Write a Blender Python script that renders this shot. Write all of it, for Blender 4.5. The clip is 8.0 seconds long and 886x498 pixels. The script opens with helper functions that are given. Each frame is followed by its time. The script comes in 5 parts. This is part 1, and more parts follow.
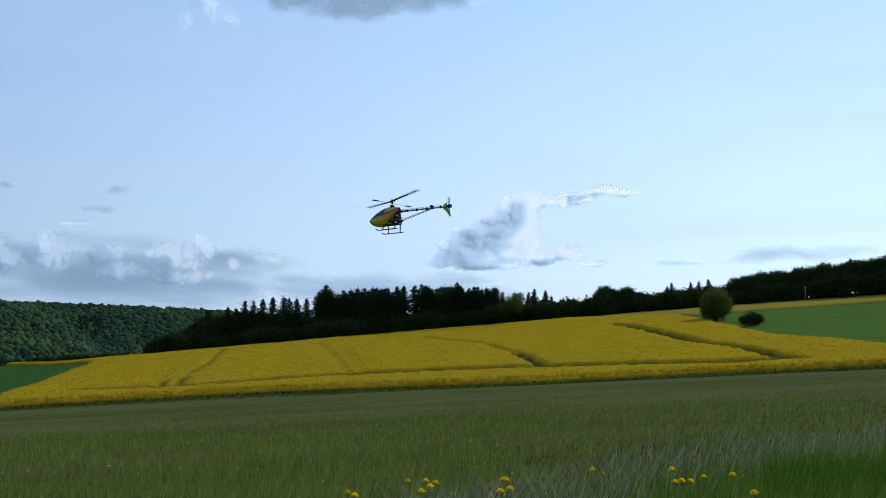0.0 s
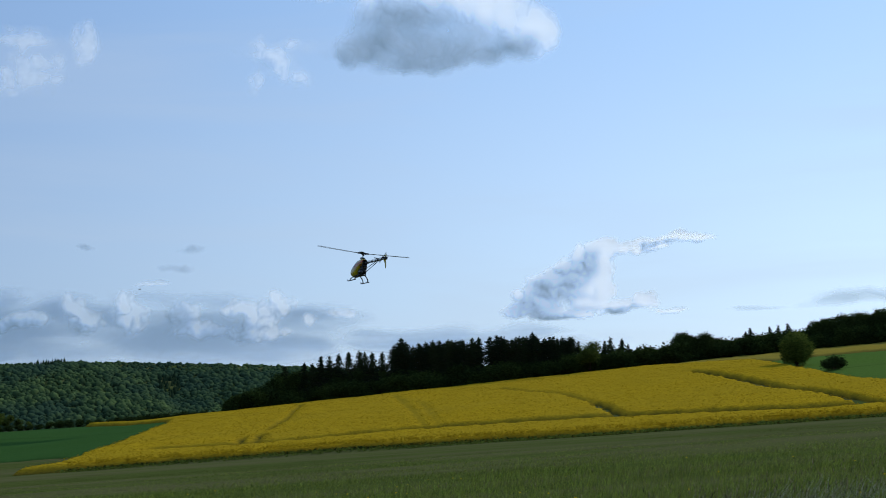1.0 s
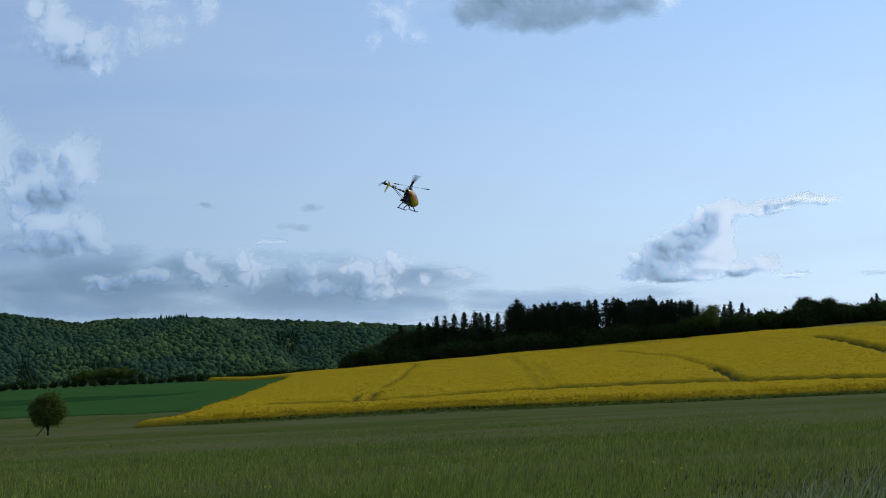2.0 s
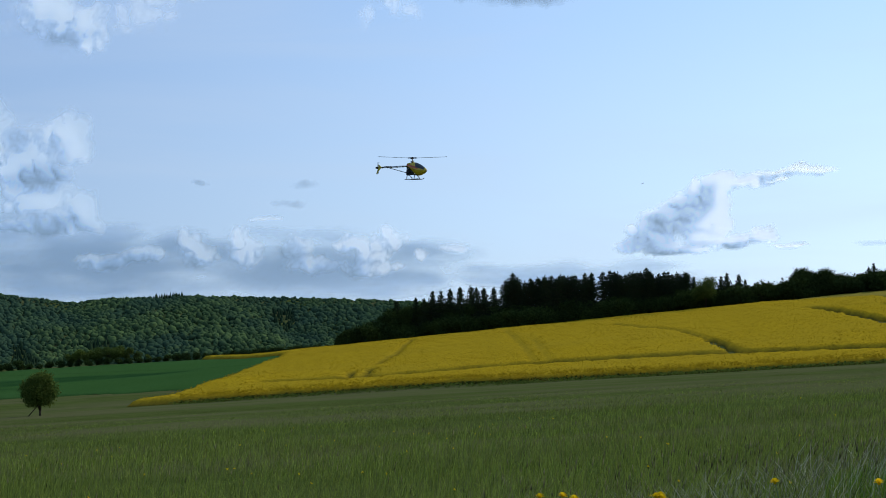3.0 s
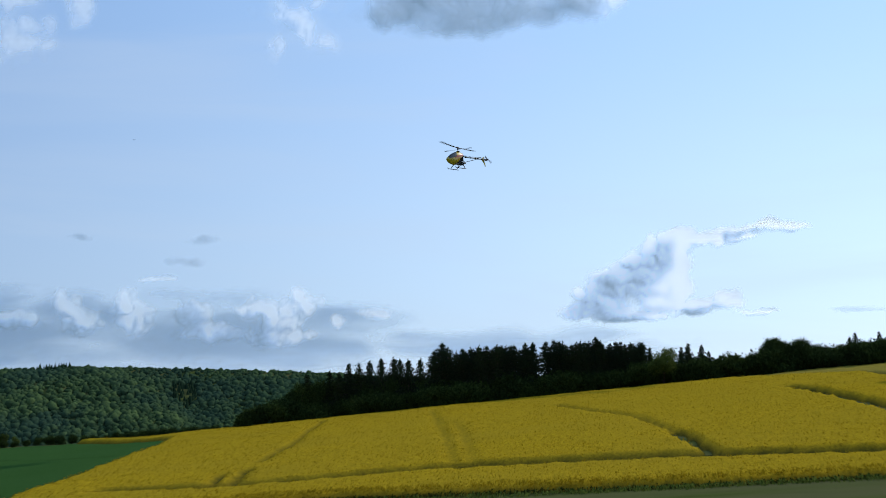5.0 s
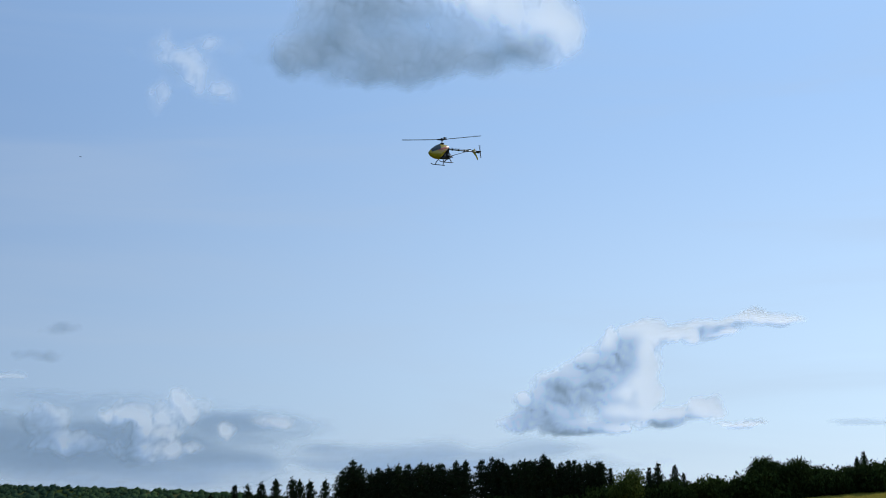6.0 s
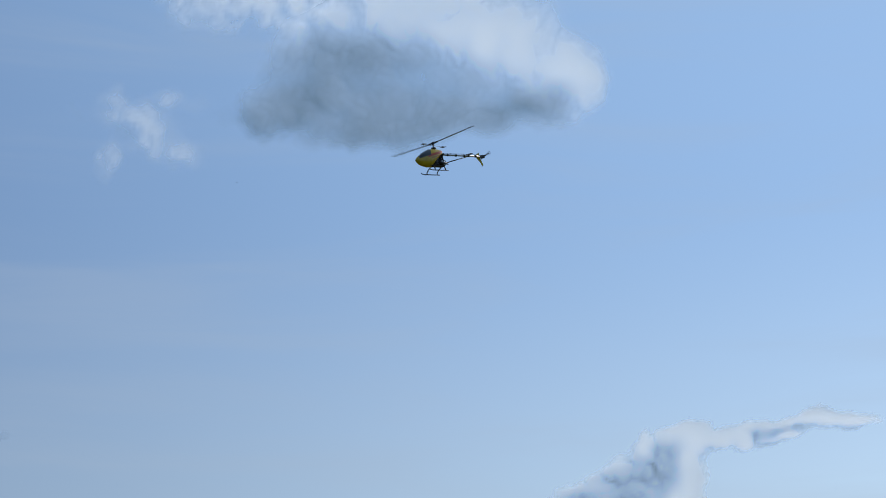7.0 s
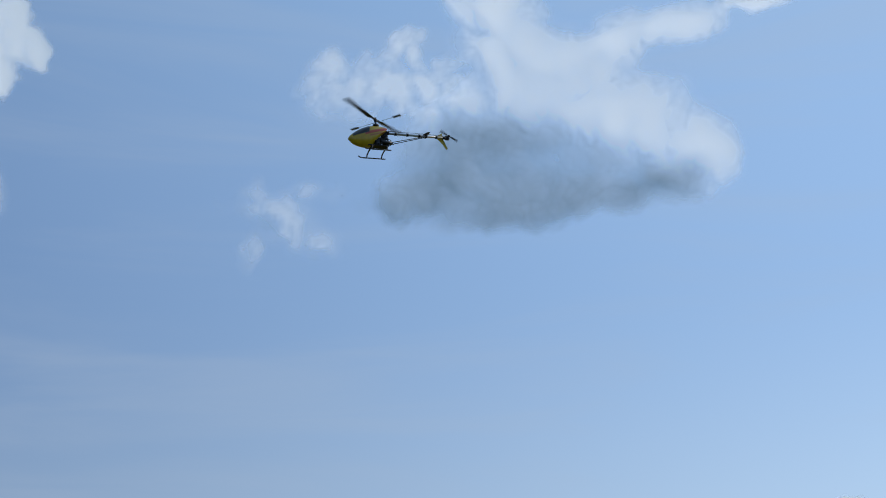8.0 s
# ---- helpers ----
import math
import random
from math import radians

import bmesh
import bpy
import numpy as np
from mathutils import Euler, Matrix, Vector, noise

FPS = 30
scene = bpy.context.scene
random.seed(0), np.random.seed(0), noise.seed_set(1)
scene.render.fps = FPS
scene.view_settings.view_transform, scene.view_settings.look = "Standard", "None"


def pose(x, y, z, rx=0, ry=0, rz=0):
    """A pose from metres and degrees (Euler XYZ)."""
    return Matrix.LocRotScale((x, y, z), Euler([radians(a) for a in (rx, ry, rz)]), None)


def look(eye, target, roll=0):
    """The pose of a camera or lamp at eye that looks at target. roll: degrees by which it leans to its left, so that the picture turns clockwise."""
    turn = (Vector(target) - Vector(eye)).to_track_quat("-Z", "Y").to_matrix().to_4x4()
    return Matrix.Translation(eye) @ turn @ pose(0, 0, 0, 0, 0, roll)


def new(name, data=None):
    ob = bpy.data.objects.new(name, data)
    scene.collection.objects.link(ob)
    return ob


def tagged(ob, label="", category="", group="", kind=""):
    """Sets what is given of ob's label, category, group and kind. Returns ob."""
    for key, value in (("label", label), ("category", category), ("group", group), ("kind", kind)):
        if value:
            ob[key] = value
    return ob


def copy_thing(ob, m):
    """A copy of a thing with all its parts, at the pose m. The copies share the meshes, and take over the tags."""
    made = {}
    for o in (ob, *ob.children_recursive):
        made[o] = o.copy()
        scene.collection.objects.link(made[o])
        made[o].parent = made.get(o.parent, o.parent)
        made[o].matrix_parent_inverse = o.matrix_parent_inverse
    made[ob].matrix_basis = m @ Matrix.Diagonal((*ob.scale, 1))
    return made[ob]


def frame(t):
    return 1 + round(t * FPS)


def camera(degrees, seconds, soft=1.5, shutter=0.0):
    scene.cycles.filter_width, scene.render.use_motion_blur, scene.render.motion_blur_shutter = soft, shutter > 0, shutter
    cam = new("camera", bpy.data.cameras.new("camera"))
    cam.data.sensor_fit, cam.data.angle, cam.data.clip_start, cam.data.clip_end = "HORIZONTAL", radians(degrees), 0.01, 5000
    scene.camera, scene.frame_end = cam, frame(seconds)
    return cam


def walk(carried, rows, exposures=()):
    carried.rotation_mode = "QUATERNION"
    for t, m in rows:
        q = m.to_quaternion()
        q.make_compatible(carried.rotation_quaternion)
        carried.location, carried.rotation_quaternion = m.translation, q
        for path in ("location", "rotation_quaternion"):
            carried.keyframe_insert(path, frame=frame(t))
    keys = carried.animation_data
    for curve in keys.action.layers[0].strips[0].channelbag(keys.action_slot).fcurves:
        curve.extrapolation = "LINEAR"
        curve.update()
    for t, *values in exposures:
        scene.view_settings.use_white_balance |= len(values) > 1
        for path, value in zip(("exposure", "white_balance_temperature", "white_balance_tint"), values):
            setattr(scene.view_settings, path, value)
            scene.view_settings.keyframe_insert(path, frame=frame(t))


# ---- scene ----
cam = camera(37.5, 8.0, soft=0.9, shutter=0.25)
walk(cam, [
    (0, pose(0.000, 0.000, 1.250, 94.500, 0.000, -0.002)),
    (0.5, pose(0.000, 0.000, 1.250, 94.288, 0.378, 1.456)),
    (1, pose(0.029, 0.169, 1.250, 96.800, 1.222, 3.356)),
    (1.5, pose(0.102, 0.583, 1.250, 95.909, 0.339, 6.770)),
    (2, pose(0.194, 1.107, 1.250, 95.141, 0.175, 8.457)),
    (2.2, pose(0.230, 1.317, 1.220, 94.917, 0.273, 8.545)),
    (2.6, pose(0.295, 1.688, 1.220, 94.480, 0.538, 8.558)),
    (3, pose(0.339, 1.936, 1.220, 94.078, 0.838, 8.382)),
    (3.3, pose(0.350, 2.000, 1.220, 93.811, 1.044, 8.145)),
    (3.5, pose(0.350, 2.000, 1.220, 93.655, 1.154, 7.947)),
    (4, pose(0.350, 2.000, 1.220, 93.677, 1.139, 6.321)),
    (4.2, pose(0.350, 2.000, 1.220, 94.473, 0.764, 6.406)),
    (4.3, pose(0.350, 2.908, 1.294, 94.780, 0.751, 6.372)),
    (4.4, pose(0.352, 5.647, 1.511, 95.078, 0.746, 6.337)),
    (4.6, pose(0.345, 12.861, 2.106, 95.654, 0.758, 6.261)),
    (4.8, pose(0.318, 19.968, 2.715, 96.223, 0.791, 6.175)),
    (5, pose(0.297, 27.110, 3.319, 96.803, 0.835, 6.074)),
    (5.2, pose(0.308, 34.434, 3.898, 97.416, 0.882, 5.955)),
    (5.3, pose(0.333, 38.207, 4.172, 97.741, 0.904, 5.888)),
    (5.5, pose(0.385, 44.154, 4.588, 98.792, 1.031, 5.496)),
    (5.75, pose(0.446, 51.154, 5.077, 100.097, 0.735, 4.528)),
    (6, pose(0.507, 58.042, 5.559, 101.485, 0.474, 3.694)),
    (6.25, pose(0.568, 65.113, 6.053, 103.185, 0.549, 3.385)),
    (6.5, pose(0.625, 71.595, 6.507, 104.804, 0.695, 3.441)),
    (6.75, pose(0.672, 77.028, 6.887, 105.946, 0.676, 3.836)),
    (7, pose(0.705, 80.767, 7.148, 106.844, 0.707, 4.554)),
    (7.25, pose(0.710, 81.364, 7.190, 107.512, 1.058, 5.545)),
    (7.5, pose(0.705, 80.774, 7.149, 108.206, 1.331, 6.896)),
    (8, pose(0.702, 80.447, 7.126, 110.462, 0.714, 10.893)),
], exposures=[(0, -0.10), (0.5, -0.10), (1, -0.22), (2, -0.25), (3.3, 0.0), (4.2, 0.1), (5.3, -0.16), (6, -0.34), (6.5, -0.50), (7, -0.57), (8, -0.54)])

# ---- daylight ----
SUN_AZ, SUN_EL = 52.0, 38.0
world = bpy.data.worlds.new("sky")
scene.world = world
world.use_nodes = True
wn = world.node_tree.nodes
sky = wn.new("ShaderNodeTexSky")
sky.sky_type = 'NISHITA'
sky.sun_disc = False
sky.sun_elevation, sky.sun_rotation = radians(SUN_EL), radians(SUN_AZ)
sky.altitude, sky.air_density, sky.dust_density, sky.ozone_density = 300, 1.0, 0.4, 3.0
wn["Background"].inputs["Strength"].default_value = 0.178
haze = wn.new("ShaderNodeMix")
haze.data_type = "RGBA"
haze.inputs[0].default_value = 0.86
height = wn.new("ShaderNodeSeparateXYZ")
around = wn.new("ShaderNodeTexCoord")
world.node_tree.links.new(around.outputs["Generated"], height.inputs[0])
air = wn.new("ShaderNodeValToRGB")
air.color_ramp.elements.new(0.4)
air.color_ramp.interpolation = "EASE"
for e, (at_height, hue) in zip(air.color_ramp.elements, ((0.08, (0.470, 0.670, 0.970, 1)), (0.34, (0.300, 0.510, 0.890, 1)), (1.0, (0.27, 0.50, 0.86, 1)))):
    e.position, e.color = at_height, hue
world.node_tree.links.new(height.outputs["Z"], air.inputs["Fac"])
thick = wn.new("ShaderNodeMix")
thick.data_type, thick.blend_type = "RGBA", "MULTIPLY"
thick.inputs[0].default_value = 1.0
thick.inputs[7].default_value = (4.5, 4.5, 4.5, 1)
world.node_tree.links.new(air.outputs["Color"], thick.inputs[6])
world.node_tree.links.new(thick.outputs[2], haze.inputs[7])
world.node_tree.links.new(sky.outputs["Color"], haze.inputs[6])
# the haze is whiter and brighter towards the sun
toward = wn.new("ShaderNodeVectorMath")
toward.operation = "DOT_PRODUCT"
world.node_tree.links.new(around.outputs["Generated"], toward.inputs[0])
toward.inputs[1].default_value = (math.sin(radians(SUN_AZ)) * math.cos(radians(SUN_EL)), math.cos(radians(SUN_AZ)) * math.cos(radians(SUN_EL)), math.sin(radians(SUN_EL)))
span = wn.new("ShaderNodeMapRange")
span.interpolation_type = "SMOOTHSTEP"
span.inputs["From Min"].default_value, span.inputs["From Max"].default_value = 0.05, 0.95
world.node_tree.links.new(toward.outputs["Value"], span.inputs["Value"])
glare = wn.new("ShaderNodeMix")
glare.data_type, glare.blend_type = "RGBA", "MULTIPLY"
glare.inputs[0].default_value = 1.0
tone = wn.new("ShaderNodeMix")
tone.data_type = "RGBA"
tone.inputs[6].default_value, tone.inputs[7].default_value = (0.90, 0.91, 0.94, 1), (1.86, 1.76, 1.62, 1)
world.node_tree.links.new(span.outputs["Result"], tone.inputs[0])
world.node_tree.links.new(haze.outputs[2], glare.inputs[6])
world.node_tree.links.new(tone.outputs[2], glare.inputs[7])
# thin streaks of ice cloud all over the sky
streak = wn.new("ShaderNodeMapping")
streak.inputs["Scale"].default_value = (2.2, 1.6, 15.0)
streak.inputs["Rotation"].default_value = (0.0, radians(6), radians(20))
world.node_tree.links.new(around.outputs["Generated"], streak.inputs["Vector"])
ice = wn.new("ShaderNodeTexNoise")
ice.inputs["Scale"].default_value, ice.inputs["Detail"].default_value, ice.inputs["Distortion"].default_value = 1.3, 6.0, 0.6
world.node_tree.links.new(streak.outputs["Vector"], ice.inputs["Vector"])
veil = wn.new("ShaderNodeMapRange")
veil.interpolation_type = "SMOOTHSTEP"
veil.inputs["From Min"].default_value, veil.inputs["From Max"].default_value = 0.40, 0.75
veil.inputs["To Min"].default_value, veil.inputs["To Max"].default_value = 0.0, 0.26
world.node_tree.links.new(ice.outputs["Fac"], veil.inputs["Value"])
whitened = wn.new("ShaderNodeMix")
whitened.data_type = "RGBA"
whitened.inputs[7].default_value = (3.2, 3.9, 4.9, 1)
world.node_tree.links.new(veil.outputs["Result"], whitened.inputs[0])
world.node_tree.links.new(glare.outputs[2], whitened.inputs[6])
world.node_tree.links.new(whitened.outputs[2], wn["Background"].inputs["Color"])
sun = new("sun", bpy.data.lights.new("sun", "SUN"))
sun.data.energy, sun.data.angle, sun.data.color = 2.6, radians(0.6), (1.0, 0.94, 0.85)
sun.matrix_basis = look((math.sin(radians(SUN_AZ)) * 50, math.cos(radians(SUN_AZ)) * 50, math.tan(radians(SUN_EL)) * 50), (0, 0, 0))


# ---- materials ----
def material(name, rough=0.8, metal=0.0):
    m = bpy.data.materials.new(name)
    m.use_nodes = True
    b = m.node_tree.nodes["Principled BSDF"]
    b.inputs["Roughness"].default_value, b.inputs["Metallic"].default_value = rough, metal
    return m, m.node_tree.nodes, m.node_tree.links, b


def node(nodes, kind, **values):
    n = nodes.new(kind)
    for key, value in values.items():
        n.inputs[key].default_value = value
    return n


def ramp(nodes, links, source, stops):
    r = nodes.new("ShaderNodeValToRGB")
    while len(r.color_ramp.elements) < len(stops):
        r.color_ramp.elements.new(0.5)
    for e, (at, colour) in zip(r.color_ramp.elements, stops):
        e.position, e.color = at, (*colour, 1)
    links.new(source, r.inputs["Fac"])
    return r.outputs["Color"]


def mixed(nodes, links, fac, a, b, blend="MIX"):
    m = nodes.new("ShaderNodeMix")
    m.data_type, m.blend_type = "RGBA", blend
    for socket, value in ((m.inputs[0], fac), (m.inputs[6], a), (m.inputs[7], b)):
        if isinstance(value, (int, float)):
            socket.default_value = value
        elif isinstance(value, tuple):
            socket.default_value = (*value, 1)
        else:
            links.new(value, socket)
    return m.outputs[2]


def noise_out(nodes, links, scale, detail=4.0, stretch=(1, 1, 1), rough=0.55):
    c = nodes.new("ShaderNodeTexCoord")
    mp = nodes.new("ShaderNodeMapping")
    mp.inputs["Scale"].default_value = stretch
    links.new(c.outputs["Object"], mp.inputs["Vector"])
    n = node(nodes, "ShaderNodeTexNoise", Scale=scale, Detail=detail, Roughness=rough)
    links.new(mp.outputs["Vector"], n.inputs["Vector"])
    return n.outputs["Fac"]


def bumped(nodes, links, bsdf, height, strength, distance):
    b = node(nodes, "ShaderNodeBump", Strength=strength, Distance=distance)
    links.new(height, b.inputs["Height"])
    links.new(b.outputs["Normal"], bsdf.inputs["Normal"])


def two_scale(name, fine, coarse, dark, light, tint, rough=0.9, bump=0.0, stretch=(1, 1, 1), tint_amount=0.45):
    """A surface that varies in grain (fine) and in large patches (coarse), both in cycles a metre."""
    m, n, l, b = material(name, rough)
    a = ramp(n, l, noise_out(n, l, fine, 5.0, stretch), [(0.3, dark), (0.7, light)])
    big = ramp(n, l, noise_out(n, l, coarse, 3.0, stretch), [(0.4, (0, 0, 0)), (0.6, (tint_amount,) * 3)])
    l.new(mixed(n, l, big, a, tint), b.inputs["Base Color"])
    b.inputs["Specular IOR Level"].default_value = 0.0
    if bump:
        bumped(n, l, b, noise_out(n, l, fine, 5.0, stretch), 0.8, bump)
    return m


def leafy(name, dark, light, through_light=0.25, patch=0.0, patch_tint=(0, 0, 0), patch_amount=0.8, drawn=1.0):
    """Leaves: colour varies clump by clump and tree by tree; some light comes through."""
    m, n, l, b = material(name, 0.65)
    geo, info = n.new("ShaderNodeNewGeometry"), n.new("ShaderNodeObjectInfo")
    c = ramp(n, l, geo.outputs["Random Per Island"], [(0.0, dark), (1.0, light)])
    shift = ramp(n, l, info.outputs["Random"], [(0.0, (0.75, 0.75, 0.75)), (1.0, (1.2, 1.15, 0.95))])
    c = mixed(n, l, 1.0, c, shift, "MULTIPLY")
    if patch:
        # kinds that grow in patches, in cycles a metre
        big = ramp(n, l, noise_out(n, l, patch, 4.0, (drawn, 1, 1)), [(0.42, (0, 0, 0)), (0.62, (patch_amount,) * 3)])
        c = mixed(n, l, big, c, patch_tint)
    l.new(c, b.inputs["Base Color"])
    b.inputs["Specular IOR Level"].default_value = 0.0
    t = n.new("ShaderNodeBsdfTranslucent")
    l.new(c, t.inputs["Color"])
    mx = node(n, "ShaderNodeMixShader", Fac=through_light)
    l.new(b.outputs[0], mx.inputs[1])
    l.new(t.outputs[0], mx.inputs[2])
    l.new(mx.outputs[0], n["Material Output"].inputs["Surface"])
    return m


def plain(name, colour, rough=0.5, metal=0.0, wear=0.15, scale=30.0):
    m, n, l, b = material(name, rough, metal)
    dark = tuple(c * (1 - wear) for c in colour)
    l.new(ramp(n, l, noise_out(n, l, scale, 4.0), [(0.35, dark), (0.65, colour)]), b.inputs["Base Color"])
    return m


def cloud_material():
    """White droplets that pass sunlight; the mesh carries opacity and painted self-shade (depth)."""
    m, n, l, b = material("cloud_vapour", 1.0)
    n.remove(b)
    shade_layer = n.new("ShaderNodeAttribute")
    shade_layer.attribute_name = "depth"
    # white where lit to grey where shaded: the shade sits in these colours
    passed = ramp(n, l, shade_layer.outputs["Fac"], [(0.0, (0.93, 0.90, 0.88)), (0.45, (0.45, 0.56, 0.73)), (1.0, (0.13, 0.18, 0.22))])
    turned = ramp(n, l, shade_layer.outputs["Fac"], [(0.0, (0.88, 0.86, 0.84)), (1.0, (0.22, 0.30, 0.36))])
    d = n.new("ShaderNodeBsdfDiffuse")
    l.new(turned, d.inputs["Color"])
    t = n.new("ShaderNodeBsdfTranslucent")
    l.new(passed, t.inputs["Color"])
    lit = n.new("ShaderNodeAddShader")
    l.new(d.outputs[0], lit.inputs[0])
    l.new(t.outputs[0], lit.inputs[1])
    a = n.new("ShaderNodeAttribute")
    a.attribute_name = "vapour"
    clear = n.new("ShaderNodeBsdfTransparent")
    mx = n.new("ShaderNodeMixShader")
    l.new(a.outputs["Fac"], mx.inputs["Fac"])
    l.new(clear.outputs[0], mx.inputs[1])
    l.new(lit.outputs[0], mx.inputs[2])
    l.new(mx.outputs[0], n["Material Output"].inputs["Surface"])
    return m


def crop_material(name, top_dark, top_light, stem, patch):
    """A crop: blossom or ear colour on top, stem colour where the mesh says the stand is open."""
    m, n, l, b = material(name, 0.85)
    grain = ramp(n, l, noise_out(n, l, 5.0, 6.0, rough=0.75), [(0.3, top_dark), (0.66, top_light)])
    big = ramp(n, l, noise_out(n, l, 0.07, 3.0), [(0.35, (0, 0, 0)), (0.7, (0.5, 0.5, 0.5))])
    c = mixed(n, l, big, grain, patch)
    a = n.new("ShaderNodeAttribute")
    a.attribute_name = "stand"
    l.new(mixed(n, l, a.outputs["Fac"], stem, c), b.inputs["Base Color"])
    b.inputs["Specular IOR Level"].default_value = 0.0
    bumped(n, l, b, noise_out(n, l, 7.0, 6.0, rough=0.7), 1.0, 0.08)
    return m


MEADOW = two_scale("meadow_grass", 2.0, 0.16, (0.042, 0.058, 0.014), (0.074, 0.090, 0.023), (0.096, 0.088, 0.042), 0.95, 0.05, (0.22, 1, 1), 0.6)
BLADE = leafy("grass_blade", (0.030, 0.060, 0.009), (0.27, 0.345, 0.065), 0.3, 0.35, (0.13, 0.142, 0.044), 0.3)
BLADE_DRY = leafy("flowering_grass", (0.058, 0.076, 0.018), (0.15, 0.165, 0.050), 0.3, 0.16, (0.150, 0.125, 0.064), 0.7, 0.22)
STRAW = leafy("pale_grass_stalk", (0.020, 0.034, 0.010), (0.60, 0.57, 0.42), 0.15)
SEED = leafy("grass_seed_head", (0.045, 0.045, 0.022), (0.26, 0.23, 0.14), 0.25)
RAPE = crop_material("rapeseed_blossom", (0.15, 0.098, 0.007), (0.46, 0.305, 0.014), (0.035, 0.038, 0.010), (0.29, 0.20, 0.016))
WHEAT = crop_material("green_corn", (0.022, 0.06, 0.014), (0.038, 0.09, 0.022), (0.018, 0.04, 0.01), (0.036, 0.085, 0.024))
WHEAT_LIGHT = crop_material("light_green_corn", (0.045, 0.088, 0.015), (0.088, 0.155, 0.030), (0.035, 0.06, 0.012), (0.07, 0.115, 0.028))
BARLEY = crop_material("dull_barley", (0.17, 0.125, 0.018), (0.31, 0.23, 0.035), (0.06, 0.065, 0.02), (0.17, 0.15, 0.035))
BLOSSOM = leafy("rape_tuft", (0.29, 0.195, 0.010), (0.48, 0.325, 0.015), 0.5)
STEM = leafy("rape_stem", (0.022, 0.034, 0.009), (0.05, 0.066, 0.016), 0.2)
NEEDLE = leafy("spruce_needles", (0.012, 0.021, 0.012), (0.030, 0.046, 0.022), 0.1)
LEAF = leafy("broad_leaves", (0.016, 0.031, 0.010), (0.050, 0.078, 0.024), 0.2)
LEAF_LIGHT = leafy("fresh_leaves", (0.034, 0.062, 0.013), (0.135, 0.175, 0.042), 0.4)
WOODS = leafy("forest_crowns", (0.023, 0.045, 0.026), (0.068, 0.108, 0.047), 0.15, 0.09, (0.030, 0.058, 0.038))
WOODS_DARK = leafy("forest_spruces", (0.012, 0.026, 0.017), (0.026, 0.046, 0.026), 0.08)
BARK = two_scale("bark", 12.0, 1.0, (0.03, 0.024, 0.018), (0.09, 0.07, 0.05), (0.06, 0.055, 0.04), 0.95, 0.02)
CLOUD = cloud_material()


# ---- building helpers ----
def raw(name, verts, faces, mat, parent=None, smooth=False):
    me = bpy.data.meshes.new(name)
    verts = np.asarray(verts, dtype=np.float32).reshape(-1, 3)
    if isinstance(faces, np.ndarray):
        k = faces.shape[1]
        me.vertices.add(len(verts))
        me.vertices.foreach_set("co", verts.ravel())
        me.loops.add(faces.size)
        me.loops.foreach_set("vertex_index", faces.ravel().astype(np.int32))
        me.polygons.add(len(faces))
        me.polygons.foreach_set("loop_start", np.arange(0, faces.size, k, dtype=np.int32))
        me.update(calc_edges=True)
    else:
        me.from_pydata(verts.tolist(), [], faces)
    me.materials.append(mat)
    if smooth:
        me.polygons.foreach_set("use_smooth", np.ones(len(me.polygons), dtype=bool))
    ob = new(name, me)
    ob.parent = parent
    return ob


def part(name, bm, mat, parent, label="", smooth=True):
    me = bpy.data.meshes.new(name)
    bmesh.ops.recalc_face_normals(bm, faces=bm.faces)
    bm.to_mesh(me)
    bm.free()
    me.materials.append(mat)
    if smooth:
        me.polygons.foreach_set("use_smooth", np.ones(len(me.polygons), dtype=bool))
    ob = new(name, me)
    ob.parent = parent
    return tagged(ob, label)


def tube(bm, a, b, ra, rb=None, sides=8):
    a, b = Vector(a), Vector(b)
    d = b - a
    m = Matrix.Translation((a + b) / 2) @ d.to_track_quat("Z", "Y").to_matrix().to_4x4()
    bmesh.ops.create_cone(bm, cap_ends=True, segments=sides, radius1=ra, radius2=ra if rb is None else rb, depth=d.length, matrix=m)


def grid_faces(nu, nv):
    i = np.arange(nu * nv).reshape(nv, nu)
    return np.stack([i[:-1, :-1], i[:-1, 1:], i[1:, 1:], i[1:, :-1]], -1).reshape(-1, 4)


def lattice(ix, iy, seed):
    h = (ix * 374761393 + iy * 668265263 + seed * 974711) & 0x7FFFFFFF
    h = ((h ^ (h >> 13)) * 1274126177) & 0x7FFFFFFF
    return ((h ^ (h >> 16)) & 0xFFFF) / 65535.0


def vnoise(x, y, seed):
    ix, iy = np.floor(x).astype(np.int64), np.floor(y).astype(np.int64)
    fx, fy = x - ix, y - iy
    fx, fy = fx * fx * (3 - 2 * fx), fy * fy * (3 - 2 * fy)
    a, b = lattice(ix, iy, seed), lattice(ix + 1, iy, seed)
    c, d = lattice(ix, iy + 1, seed), lattice(ix + 1, iy + 1, seed)
    return (a * (1 - fx) + b * fx) * (1 - fy) + (c * (1 - fx) + d * fx) * fy


def fbm(x, y, seed, octaves=5, gain=0.5):
    total, amp, norm = 0, 1.0, 0.0
    for k in range(octaves):
        total = total + amp * (vnoise(x * 2 ** k + 17 * k, y * 2 ** k - 9 * k, seed + k) - 0.5)
        norm += amp
        amp *= gain
    return total / norm * 2


def inside(px, py, poly):
    hit = np.zeros(px.shape, dtype=bool)
    for (x1, y1), (x2, y2) in zip(poly, poly[1:] + poly[:1]):
        cross = ((y1 > py) != (y2 > py)) & (px < (x2 - x1) * (py - y1) / ((y2 - y1) or 1e-9) + x1)
        hit ^= cross
    return hit


